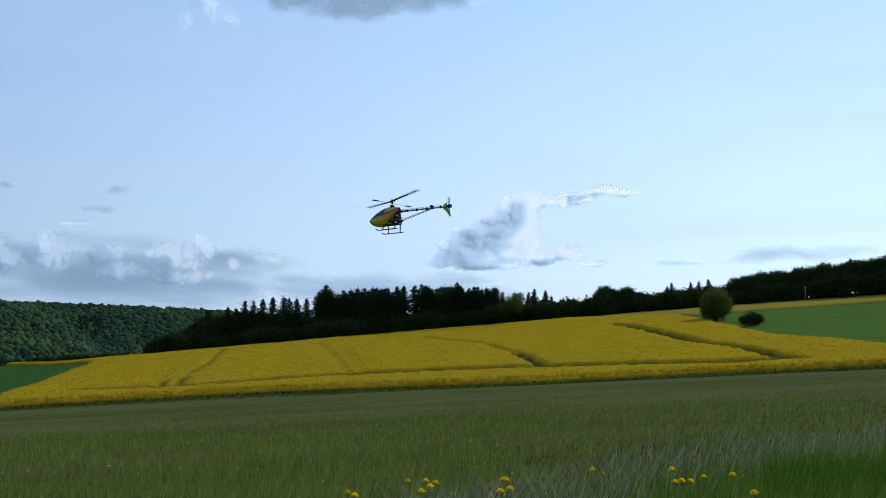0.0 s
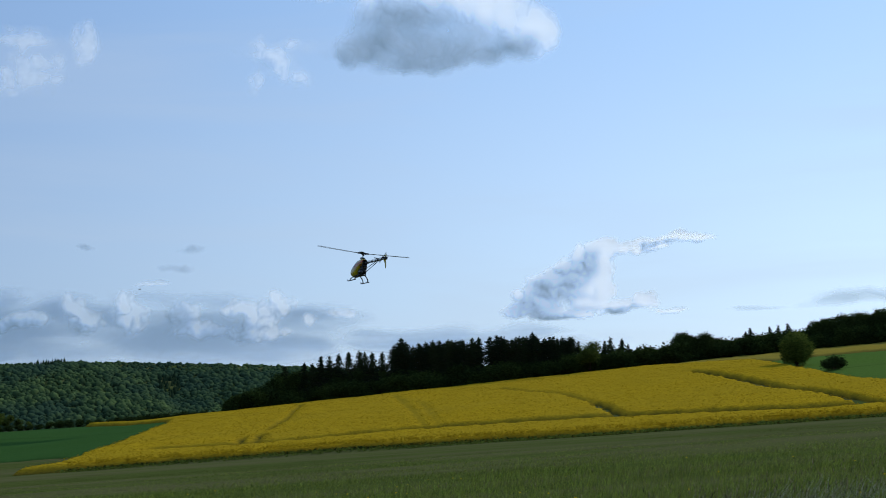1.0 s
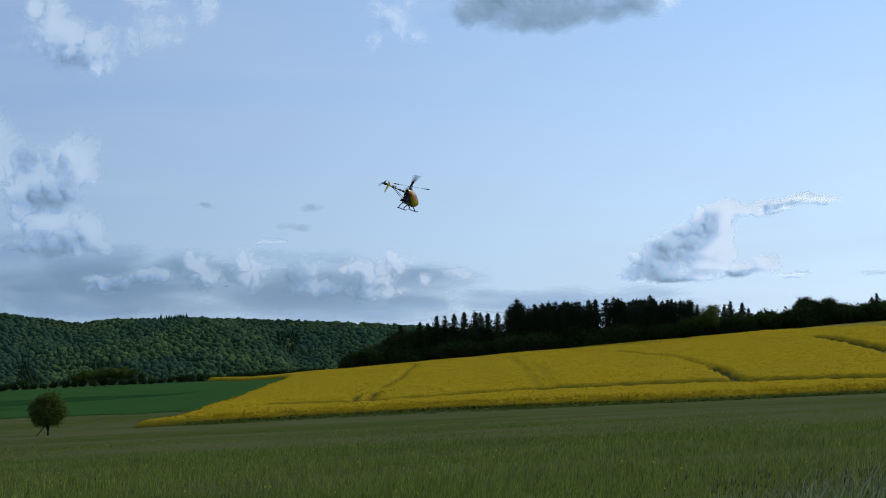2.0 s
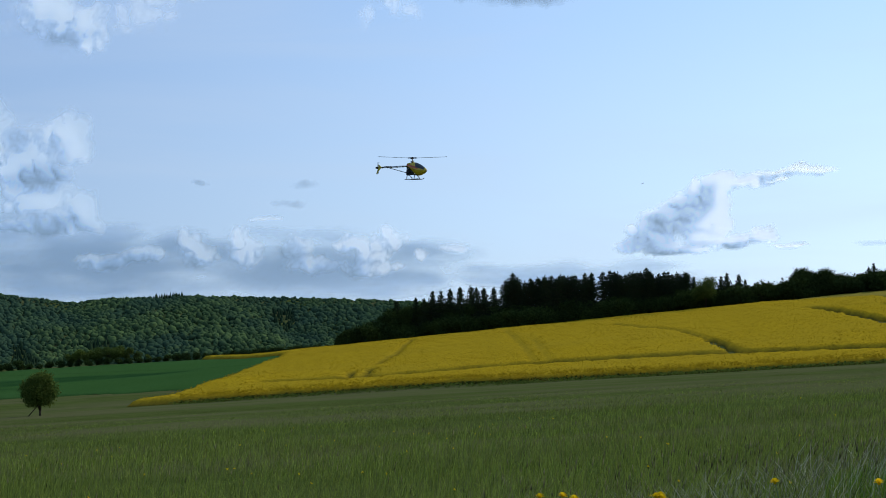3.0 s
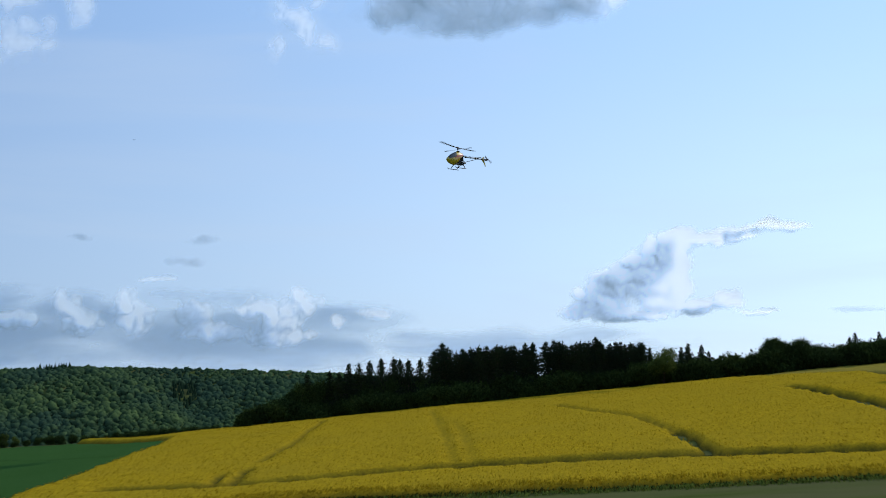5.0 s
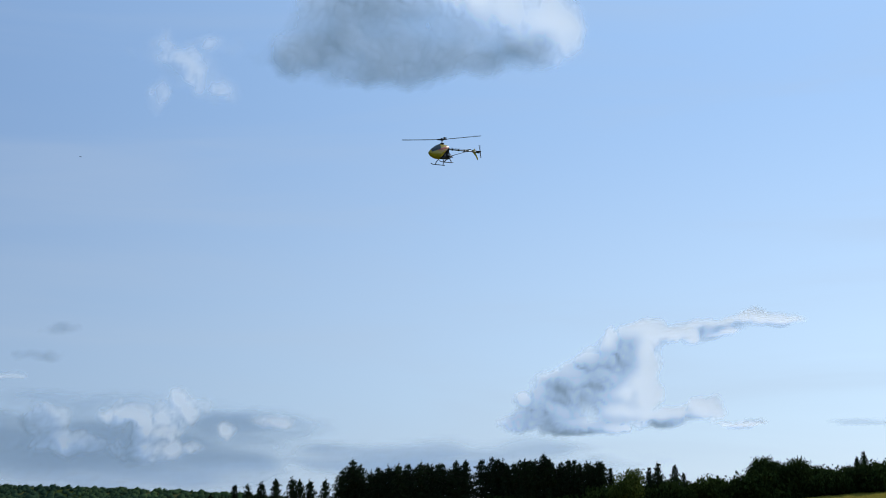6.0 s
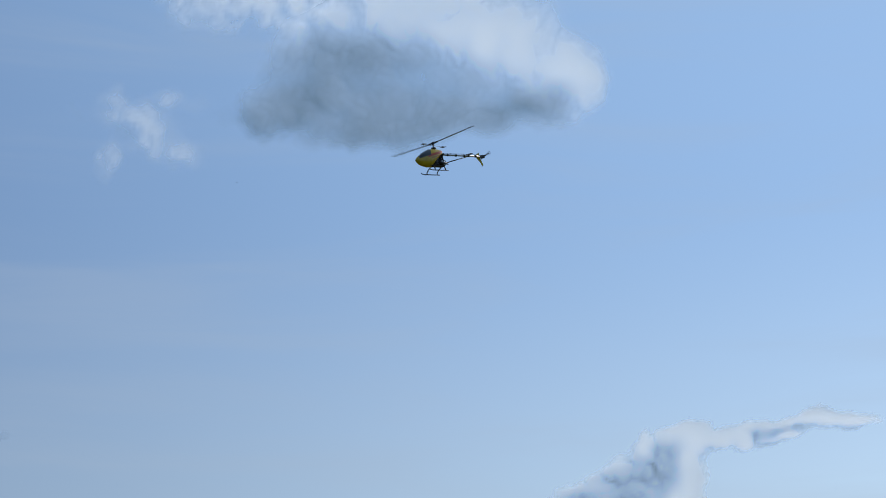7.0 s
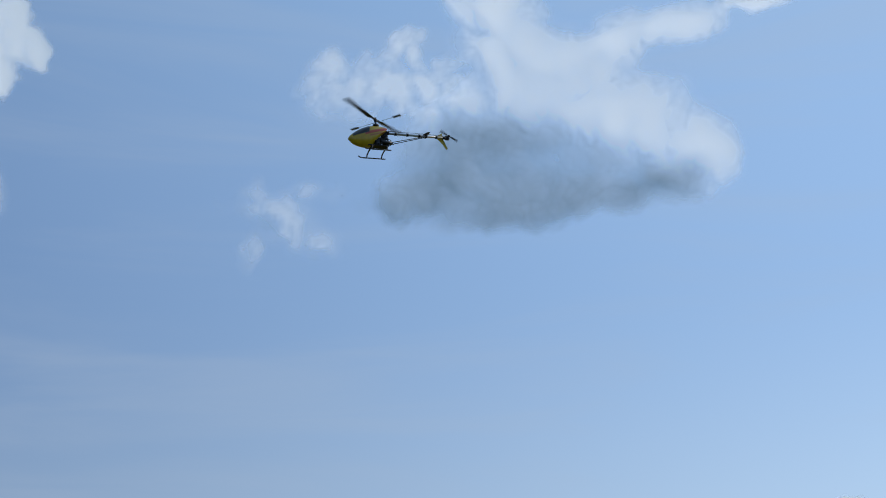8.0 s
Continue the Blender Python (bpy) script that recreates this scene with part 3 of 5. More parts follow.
def conifer(label, height, width, seed, bare=0.12, gaps=0.0, pointed=1.0, needle=0.13, tier=0.042):
    """A spruce or pine: straight trunk, tiers of drooping boughs with needle sprays, a ragged pointed outline."""
    rng = np.random.default_rng(seed)
    root = new("spruce")
    tagged(root, label, "tree")
    limbs, pts = [], []
    z = height * bare
    while z < height * 0.985:
        u = (z - height * bare) / (height * (1 - bare))
        reach = width * 0.5 * min((1 - u) ** pointed + 0.02, (1 - u) * (3.4 if pointed < 0.6 else 2.0) + 0.02) * min(1.0, 0.6 + 1.6 * u)
        turn = rng.uniform(0, 6.28)
        for k in range(6):
            if rng.random() < gaps:
                continue
            a = turn + k * 1.047 + rng.normal(0, 0.2)
            L = reach * rng.uniform(0.6, 1.2)
            tip = Vector((math.cos(a) * L, math.sin(a) * L, z - 0.22 * L + rng.normal(0, 0.05)))
            limbs.append((Vector((0, 0, z)), tip, height * 0.004))
            m = max(2, int(L / 0.17))
            for q in range(m):
                s = (q + 0.6) / m
                pts.append((tip.x * s, tip.y * s, z + (tip.z - z) * s))
        z += height * tier * rng.uniform(0.8, 1.2)
    pts.append((0, 0, height * 0.99))
    trunk_mesh("trunk", root, height * 0.97, height * 0.016, (0, 0), limbs, rng)
    v, f = leaf_cards(rng, np.array(pts), needle * 0.7, 0.09, 9)
    v[:, 2] -= 0.04
    raw("crown", v, f, NEEDLE, root)
    return root


def plant(kind, az, r, top_el, rng, nominal, sunk=0.05):
    """A copy of a tree at that bearing and distance from the meadow, tall enough to reach the given elevation."""
    x, y = at(az, r)
    base = float(land(x, y)) - sunk
    tall = EYE + r * math.tan(radians(top_el)) - base
    s = tall / nominal
    ob = copy_thing(kind, Matrix.Identity(4))
    ob.matrix_basis = pose(x, y, base, 0, 0, rng.uniform(0, 360)) @ Matrix.Diagonal((s * rng.uniform(0.9, 1.1), s * rng.uniform(0.9, 1.1), s, 1))
    return ob


def wood():
    rng = np.random.default_rng(77)
    dense = [conifer("tall dark spruce in a close stand", 7.0, 3.4, 100 + k, 0.2, 0.05, 0.42, 0.14) for k in range(4)]
    slim = [conifer("slim spruce with gaps between its boughs", 6.0, 3.6, 120 + k, 0.15, 0.15, 0.75, 0.14, 0.045) for k in range(4)]
    broad = [broad_tree("tree", "dark broad-leaved tree at the edge of the wood", 5.0, 4.2, 140 + k, 0.11, 800, 0.12) for k in range(4)]
    light = broad_tree("tree", "fresh green broad-leaved tree between spruces", 5.0, 4.0, 151, 0.11, 800, 0.12, LEAF_LIGHT)
    shrub = [broad_tree("shrub", "dark leafy shrub along the crest of the field", 2.2, 3.0, 160 + k, 0.11, 460, 0.02, category="shrub") for k in range(3)]
    made = []

    def put(kinds, az, r, el, nominal, group):
        ob = plant(kinds[rng.integers(len(kinds))], az, r, el, rng, nominal)
        tagged(ob, group=group)
        made.append(ob)

    # close spruce stands, three deep
    for az in np.arange(-5.45, -1.75, 0.34):
        put(dense, az + rng.normal(0, 0.05), 190, 2.70 + 0.05 * (az + 5.4) + rng.normal(0, 0.12), 7.0, "spruce stand")
        put(dense, az + 0.17, 193.5, 2.64 + 0.05 * (az + 5.4) + rng.normal(0, 0.12), 7.0, "spruce stand")
    for az in np.arange(-1.1, 2.5, 0.33):
        put(dense, az + rng.normal(0, 0.05), 190, 2.94 - 0.04 * az + rng.normal(0, 0.12), 7.0, "spruce stand")
        put(dense, az + 0.16, 193.5, 2.87 - 0.04 * az + rng.normal(0, 0.07), 7.0, "spruce stand")
    put(slim, -1.72, 190, 2.9, 6.0, "spruce stand")
    # open row of slim spruces
    for az, el in ((-10.2, 1.8), (-9.35, 1.95), (-9.0, 1.9), (-8.62, 2.2), (-8.25, 2.22), (-7.85, 2.3), (-7.42, 2.38), (-6.95, 2.42), (-6.72, 2.36), (-6.4, 2.35), (-5.95, 2.36)):
        put(slim, az, 190 + rng.uniform(-1, 2), el, 6.0, "open spruce row")
    for az, el in ((3.75, 2.62), (4.0, 2.75), (4.5, 2.68), (4.75, 2.45), (2.3, 2.8), (2.62, 2.6), (9.75, 2.85), (9.95, 2.98), (10.25, 2.7), (10.75, 3.0), (11.1, 3.05), (11.5, 3.12), (12.35, 3.05), (12.75, 3.08), (13.0, 3.2)):
        put(slim[:3], az, 190 + rng.uniform(-1, 2), el, 6.0, "spruces by the wood")
    ob = plant(light, 3.1, 186.9, 2.66, rng, 5.0)
    made.append(ob)
    # broad-leaved wood on the rise
    for az, el in ((5.3, 1.95), (6.0, 2.15), (6.5, 2.3), (7.1, 2.8), (7.55, 2.7), (8.0, 2.75), (8.5, 2.5), (8.9, 2.4), (9.4, 2.5), (10.0, 2.45), (10.6, 2.5), (11.3, 2.55), (12.0, 2.65)):
        put(broad, az, 189 + rng.uniform(0, 2), el + 0.1, 5.0, "broad-leaved wood")
    for az in np.arange(12.6, 31, 0.55):
        el = 3.17 + 0.142 * (az - 12.6) + rng.normal(0, 0.06)
        put(broad, az, 190, el, 5.0, "broad-leaved wood")
        put(broad, az + 0.27, 193, el - 0.05, 5.0, "broad-leaved wood")
        put(shrub, az + 0.1, 188, el - 0.55, 2.2, "wood edge shrubs")
    for az in np.arange(11.6, 15.2, 0.32):
        put(shrub, az, 187.4, 2.35 + 0.1 * (az - 11.6), 2.2, "wood edge shrubs")
    # dark undergrowth along the crest
    for az in np.arange(-12.6, 12.5, 0.42):
        el = 1.0 + 0.087 * az + 0.62 + rng.normal(0, 0.1)
        el = min(el, 0.25 + 0.55 * (az + 12.6)) + 0.12
        put(shrub, az, 188.2 + rng.uniform(0, 1.5), el, 2.2, "undergrowth along the crest")
    for az in np.arange(-12.1, -5.5, 0.36):
        put(broad, az, 191, min(0.25 + 0.57 * (az + 12.4), 1.55) + rng.normal(0, 0.1), 5.0, "undergrowth along the crest")
    for az in np.arange(-4.8, 12.6, 0.4):
        put(shrub, az, 190.6, 1.62 + 0.087 * az + rng.normal(0, 0.08), 2.2, "undergrowth along the crest")
    # hedge in the valley, with a clump of fresh green bushes
    for az in np.arange(-34, -12.4, 0.4):
        el = float(np.interp(az, [-34, -26.7, -24.2, -20.6, -18, -12.5], [-0.8, -0.66, -0.56, -0.4, -0.28, 0.0])) + rng.normal(0, 0.05)
        put(shrub, az, 196 + rng.uniform(0, 3), el, 2.2, "hedge in the valley")
    for az, el in ((-24.0, -0.25), (-23.6, -0.05), (-23.2, -0.12), (-22.9, 0.02), (-22.4, 0.04), (-22.0, 0.08), (-21.6, 0.0), (-21.2, -0.18), (-20.8, -0.3)):
        ob = plant(light, az, 198.5, el, rng, 5.0)
        made.append(tagged(ob, "fresh green tree in the valley hedge", group="hedge in the valley"))
    for kind in dense + slim + broad + [light] + shrub:
        for o in (kind, *kind.children_recursive):
            bpy.data.objects.remove(o)


wood()


def edge_post():
    """A pale post with a boarded head at the edge of the wood."""
    x, y = at(15.52, 184.5)
    base = float(land(x, y)) - 0.05
    tall = EYE + 184.5 * math.tan(radians(2.76)) - base
    root = new("wooden_post")
    tagged(root, "pale weathered wooden post with a small boarded head by the wood", "post")
    root.matrix_basis = pose(x, y, base)
    bm = bmesh.new()
    tube(bm, (0, 0, 0), (0, 0, tall), 0.05, 0.045, 8)
    part("post", bm, PALE_WOOD, root)
    bm = bmesh.new()
    bmesh.ops.create_cube(bm, size=1, matrix=Matrix.Translation((0, -0.1, tall - 0.22)) @ Matrix.Diagonal((0.24, 0.05, 0.32, 1)))
    bmesh.ops.bevel(bm, geom=bm.edges[:], offset=0.01, segments=1, affect="EDGES")
    part("board", bm, PALE_WOOD, root)


PALE_WOOD = plain("weathered_wood", (0.30, 0.27, 0.22), 0.85, 0, 0.35, 8)
edge_post()

# single bushes and the small tree on the meadow
bush = broad_tree("bush", "large round leafy bush at the field margin", 4.2, 3.9, 201, 0.085, 3600, 0.03, LEAF_LIGHT, 24, "bush")
bush.matrix_basis = pose(32.3, 154.5, float(land(32.3, 154.5)) - 0.05)
low_bush = broad_tree("bush", "low dark green bush beside the corn", 1.75, 2.6, 202, 0.1, 420, 0.02, LEAF, 9, "bush")
low_bush.matrix_basis = pose(33.9, 143.2, float(land(33.9, 143.2)) - 0.05)
lone = broad_tree("tree", "small round-crowned tree standing alone on the meadow", 2.9, 2.45, 203, 0.06, 3000, 0.15, LEAF_LIGHT, 22)
lx, ly = -38.4, 83.2
lone.matrix_basis = pose(lx, ly, float(land(lx, ly)) - 0.03)
bm = bmesh.new()
tube(bm, (-0.75, 0, 0), (-0.1, 0.05, 0.75), 0.035, 0.03, 6)
stake = part("wooden_stake", bm, BARK, None)
stake.matrix_basis = pose(lx, ly - 0.1, float(land(lx, ly)) - 0.04)
tagged(stake, "leaning wooden stake that props the small tree", "stake")


FOOT, RIDGE = 204, 236


def hillside(az, r):
    """Height of the far hillside: folds and hollows between its foot and the ridge."""
    ridge = np.interp(az, [-60, -26.7, -23.9, -22.4, -19.7, -16.6, -10.5, -3], [2.75, 2.22, 1.86, 2.03, 2.12, 2.07, 1.84, 1.3])
    top = EYE + RIDGE * np.tan(np.radians(ridge)) - 0.25
    u = np.clip((r - FOOT) / (RIDGE - FOOT), 0, 1)
    folds = 2.3 * fbm(az / 3.2 + r / 40, r / 22, 61, 3) * u * (1 - u) * 4
    return -4.0 + (top + 4.0) * u ** 0.85 + folds - 0.10 * np.clip(r - RIDGE, 0, 200)


def hill():
    """The wooded hillside across the valley and its trees."""
    az = np.linspace(-60, -3, 150)
    rs = np.concatenate([np.linspace(FOOT - 6, RIDGE, 34), np.linspace(RIDGE + 4, 330, 8)])
    A, Rr = np.meshgrid(az, rs)
    X, Y = Rr * np.sin(np.radians(A)), Rr * np.cos(np.radians(A))
    ob = raw("hill", np.stack([X, Y, hillside(A, Rr)], -1), grid_faces(len(az), len(rs)), MEADOW, smooth=True)
    tagged(ob, "long wooded hill across the valley", "hill", kind="structure")
    # crowns of the forest, too many to count: round ones, and pointed ones low down
    rng = np.random.default_rng(9)
    ga, gr = np.meshgrid(np.arange(-42, -4, 0.17), np.arange(FOOT, RIDGE + 1.5, 0.72))
    ca = (ga + rng.uniform(-0.1, 0.1, ga.shape)).ravel()
    cr = (gr + rng.uniform(-0.4, 0.4, gr.shape)).ravel()
    n = len(ca)
    cu = np.clip((cr - FOOT) / (RIDGE - FOOT), 0, 1)
    bm = bmesh.new()
    bmesh.ops.create_icosphere(bm, subdivisions=2, radius=1)
    bm.verts.ensure_lookup_table()
    iv = np.array([v.co[:] for v in bm.verts])
    jf = np.array([[v.index for v in f.verts] for f in bm.faces])
    bm.free()
    size = rng.uniform(0.36, 0.68, n) * (1 + 0.35 * fbm(ca / 1.6, cr / 9, 91, 3))
    size = np.where(cu > 0.9, size * 0.7, size)
    spruce = (fbm(ca / 2.5, cr / 12, 95, 2) + 0.45 * (ca < -22.5) * (cu < 0.35) + 0.05 * (cu > 0.93)) > 0.66
    shape = np.stack([size, size, size * rng.uniform(0.75, 1.25, n)], -1)
    V = iv[None] * shape[:, None, :] * (1 + rng.normal(0, 0.13, (n, len(iv), 1)))
    narrow = np.where(spruce[:, None], np.clip(0.95 - 0.75 * iv[None, :, 2], 0.12, 1.2) * 0.62, 1.0)
    V[:, :, :2] *= narrow[:, :, None]
    V[:, :, 2] *= np.where(spruce, 1.7, 1.0)[:, None]
    C = np.stack([cr * np.sin(np.radians(ca)), cr * np.cos(np.radians(ca)), hillside(ca, cr)], -1)
    V = V + C[:, None, :]
    for name, label, pick, mat in (("forest", "mixed green forest covering the far hill", ~spruce, WOODS), ("spruce_forest", "dark pointed spruces among the far forest", spruce, WOODS_DARK)):
        k = int(pick.sum())
        F = (jf[None] + (np.arange(k) * len(iv))[:, None, None]).reshape(-1, 3)
        tagged(raw(name, V[pick], F, mat), label, "forest", kind="stuff")


hill()


# ---- meadow grasses and flowers ----
def blades(name, label, n, az, r, height, width, mat, seed, bend=0.35, heads=False, power=1.0, crosswind=0.25, slant=0.0):
    rng = np.random.default_rng(seed)
    a = np.radians(rng.uniform(*az, n))
    d = r[0] + (r[1] - r[0]) * rng.uniform(0, 1, n) ** power
    d = d * (1 + slant * np.clip(np.degrees(a), 0, 40) / 20)
    x, y = d * np.sin(a), d * np.cos(a)
    patch = 0.75 + 0.5 * (fbm(x / 2.5, y / 2.5, seed, 3) + 0.5)
    z = land(x, y) - 0.04
    h = rng.uniform(*height, n) * patch * np.clip(1.5 - d / 40, 0.35, 1)
    w = width * (0.6 + 0.8 * rng.random(n)) * np.clip(d / 16, 1, 3)
    turn = rng.uniform(0, 2 * math.pi, n)
    lean = rng.normal(0, bend, n)
    dx, dy = np.cos(turn), np.sin(turn)
    bx, by = np.cos(turn + 1.57) * lean * h + crosswind * h * 0.6, np.sin(turn + 1.57) * lean * h
    P = []
    for s, k in ((0, 1.0), (0.55, 0.85)):
        px, py, pz = x + bx * s * s, y + by * s * s, z + h * s
        P += [np.stack([px - dx * w * k / 2, py - dy * w * k / 2, pz], -1), np.stack([px + dx * w * k / 2, py + dy * w * k / 2, pz], -1)]
    P.append(np.stack([x + bx, y + by, z + h * (1 - 0.12 * np.abs(lean))], -1))
    V = np.stack(P, 1)
    tri = np.array([[0, 1, 3], [0, 3, 2], [2, 3, 4]])
    F = (tri[None] + (np.arange(n) * 5)[:, None, None]).reshape(-1, 3)
    ob = raw(name, V, F, mat)
    tagged(ob, label, "grass", kind="stuff")
    if heads:
        tip = P[-1]
        hl = rng.uniform(0.05, 0.1, n)
        way = np.stack([bx * 0.5, by * 0.5, h], -1)
        way /= np.linalg.norm(way, axis=1)[:, None]
        side = np.stack([dx, dy, np.zeros(n)], -1)
        t = (0.0032 * np.clip(d / 9, 1, 3))[:, None]
        cross = np.cross(way, side)
        V = np.stack([tip, tip + way * hl[:, None] * 0.4 + side * t, tip + way * hl[:, None] * 0.4 + cross * t, tip + way * hl[:, None] * 0.4 - side * t, tip + way * hl[:, None] * 0.4 - cross * t, tip + way * hl[:, None]], 1)
        tri = np.array([[0, 1, 2], [0, 2, 3], [0, 3, 4], [0, 4, 1], [5, 2, 1], [5, 3, 2], [5, 4, 3], [5, 1, 4]])
        F = (tri[None] + (np.arange(n) * 6)[:, None, None]).reshape(-1, 3)
        ob = raw("grass_heads", V, F, SEED)
        tagged(ob, "narrow seed heads on tall meadow grass", "grass", kind="stuff")


blades("grass", "long green meadow grass", 270000, (-34, 28), (4.2, 62), (0.15, 0.32), 0.0038, BLADE, 301, 0.75, power=2.3)
blades("grass", "dull flowering meadow grass further out", 140000, (-33, 25), (9, 84), (0.10, 0.24), 0.004, BLADE_DRY, 302, power=0.8)
blades("tall_grass", "tall flowering grass leaning in the wind", 1100, (-4, 30), (8.4, 13), (0.34, 0.50), 0.004, BLADE, 303, 0.3, True, 0.8, 0.5, 0.7)
blades("dry_grass", "pale grass stalks leaning in the wind", 3000, (-2, 32), (8.3, 12), (0.22, 0.40), 0.0055, STRAW, 305, 0.35, False, 0.9, 0.6, 0.8)
blades("dry_grass", "pale grass stalks bent over by the wind", 1500, (-2, 32), (8.3, 12), (0.22, 0.40), 0.0055, STRAW, 306, 0.35, False, 0.9, -0.7, 0.8)
LUSH = leafy("lush_grass", (0.022, 0.070, 0.006), (0.15, 0.28, 0.030), 0.3)
blades("grass", "lush bright green grass in a damp corner of the meadow", 9000, (8, 33), (7, 14.5), (0.18, 0.36), 0.0045, LUSH, 308, 0.6, power=0.7)
blades("grass", "lush bright green grass in a damp corner of the meadow", 9000, (13.5, 34), (7, 12), (0.20, 0.38), 0.0045, LUSH, 309, 0.6, power=0.6, slant=0.2)
blades("grass", "meadow grass round about", 26000, (28, 326), (3.5, 20), (0.2, 0.42), 0.006, BLADE, 307, power=0.7)
blades("tall_grass", "scattered taller flowering grass stems", 220, (-33, 4), (6, 24), (0.36, 0.5), 0.004, BLADE, 304, 0.35, True)

PETAL = leafy("yellow_petals", (0.72, 0.50, 0.01), (0.85, 0.62, 0.02), 0.5)
STALK = plain("flower_stalk", (0.06, 0.11, 0.03), 0.7)


def flower(height):
    root = new("dandelion")
    tagged(root, "yellow dandelion in bloom among the grass", "flower", "dandelions in the meadow")
    bm = bmesh.new()
    tube(bm, (0, 0, 0), (0.015, 0, height * 0.6), 0.003, 0.0028, 6)
    tube(bm, (0.015, 0, height * 0.6), (0.02, 0.01, height), 0.0028, 0.0025, 6)
    part("stem", bm, STALK, root)
    bm = bmesh.new()
    for ring, (count, rad, lift) in enumerate(((14, 0.031, 0.004), (12, 0.026, 0.014), (9, 0.018, 0.021), (6, 0.009, 0.025))):
        for k in range(count):
            a = 6.283 * k / count + ring * 0.3
            c, s = math.cos(a), math.sin(a)
            w = 0.0055
            v = [bm.verts.new((0.02 + c * r + -s * o, 0.01 + s * r + c * o, height + z)) for r, o, z in ((0.002, -w * 0.4, 0), (0.002, w * 0.4, 0), (rad, w, lift), (rad, -w, lift))]
            bm.faces.new(v)
    bmesh.ops.create_cone(bm, cap_ends=True, segments=8, radius1=0.004, radius2=0.012, depth=0.014, matrix=Matrix.Translation((0.02, 0.01, height - 0.006)))
    part("flower_head", bm, PETAL, root, "yellow petals", False)
    return root


def flowers():
    rng = np.random.default_rng(5)
    first = flower(0.46)
    spots = [(-4.1, 6.13), (-3.85, 6.05), (-1.35, 5.54), (-1.15, 5.48), (-0.95, 5.5), (-0.8, 5.9), (-0.65, 5.75), (2.45, 5.5), (2.7, 5.56), (2.9, 5.48), (2.6, 5.95), (2.95, 5.9), (6.9, 4.98), (9.7, 5.42), (9.95, 5.46), (10.05, 5.6), (9.9, 5.0), (10.8, 5.33), (12.2, 5.2), (13.6, 5.75)]
    for az, el in spots:
        x, y = at(az, 9.0)
        r = (EYE - float(land(x, y)) - 0.44) / math.tan(radians(el))
        x, y = at(az, r)
        ob = copy_thing(first, pose(x, y, float(land(x, y)) - 0.02, rng.normal(0, 6), rng.normal(0, 6), rng.uniform(0, 360)))
    for o in (first, *first.children_recursive):
        bpy.data.objects.remove(o)


flowers()


def buttercups():
    rng = np.random.default_rng(8)
    n = 70
    a, d = np.radians(rng.uniform(-26, 20, n)), rng.uniform(11, 26, n)
    x, y = d * np.sin(a), d * np.cos(a)
    c = np.stack([x, y, land(x, y) + rng.uniform(0.28, 0.42, n)], -1)
    v, f = leaf_cards(rng, c, 0.009, 0.004, 4)
    tagged(raw("buttercups", v, f, PETAL), "scattered small yellow buttercups in the meadow", "flower", kind="stuff")


buttercups()


# tufts along the near rim of the rapeseed
def rim_tufts():
    rng = np.random.default_rng(21)
    pts = []
    for (x1, y1), (x2, y2) in zip(FRONT[1:], FRONT[2:]):
        L = math.hypot(x2 - x1, y2 - y1)
        for k in range(int(L * 32)):
            u = rng.random()
            d = abs(rng.normal(0, 0.3)) - 0.1
            pts.append((x1 + (x2 - x1) * u - (y2 - y1) / L * d, y1 + (y2 - y1) * u + (x2 - x1) / L * d))
    pts = np.array(pts)
    z = land(pts[:, 0], pts[:, 1])
    top = np.column_stack([pts, z + rng.uniform(0.46, 0.74, len(pts))])
    v, f = leaf_cards(rng, top, 0.05, 0.07, 6)
    tagged(raw("rapeseed_blossoms", v, f, BLOSSOM), "yellow rapeseed blossoms along the rim of the field", "crop", kind="stuff")
    low = np.column_stack([pts[:, 0], pts[:, 1] - 0.12, z + rng.uniform(0.0, 0.17, len(pts))])
    v, f = leaf_cards(rng, low, 0.06, 0.06, 6)
    near = np.column_stack([pts[:, 0] + rng.normal(0, 0.4, len(pts)), pts[:, 1] - 0.5 - rng.uniform(0, 1.6, len(pts)), z])
    near[:, 2] = land(near[:, 0], near[:, 1]) + rng.uniform(0.0, 0.22, len(pts))
    nv, nf = leaf_cards(rng, near, 0.07, 0.05, 4)
    tagged(raw("margin_grass", nv, nf, LEAF_LIGHT), "dull tufted grass along the margin of the rapeseed", "grass", kind="stuff")
    tagged(raw("rapeseed_stems", v, f, STEM), "dark green rapeseed stems at the rim of the field", "crop", kind="stuff")


rim_tufts()


def blossoms():
    """Single flower heads that stand above the rapeseed canopy."""
    rng = np.random.default_rng(33)
    n = 110000
    x, y = rng.uniform(-62, 62, n), 92 + 95 * rng.uniform(0, 1, n) ** 1.3
    keep = inside(x, y, RAPE_PLAN) & (edge_distance(x, y, RAPE_PLAN, True) > 0.3)
    for line, width, left in TRACKS:
        keep &= edge_distance(x, y, line) > width * 0.5 + 0.25
    x, y = x[keep], y[keep]
    top = np.stack([x, y, land(x, y) + 0.46 + 0.14 * fbm(x / 9, y / 9, 20) + rng.uniform(0, 0.1, len(x))], -1)
    v, f = leaf_cards(rng, top, 0.062, 0.02, 1)
    tagged(raw("rapeseed_blossoms", v, f, BLOSSOM), "yellow rapeseed blossoms over the whole field", "crop", kind="stuff")


blossoms()


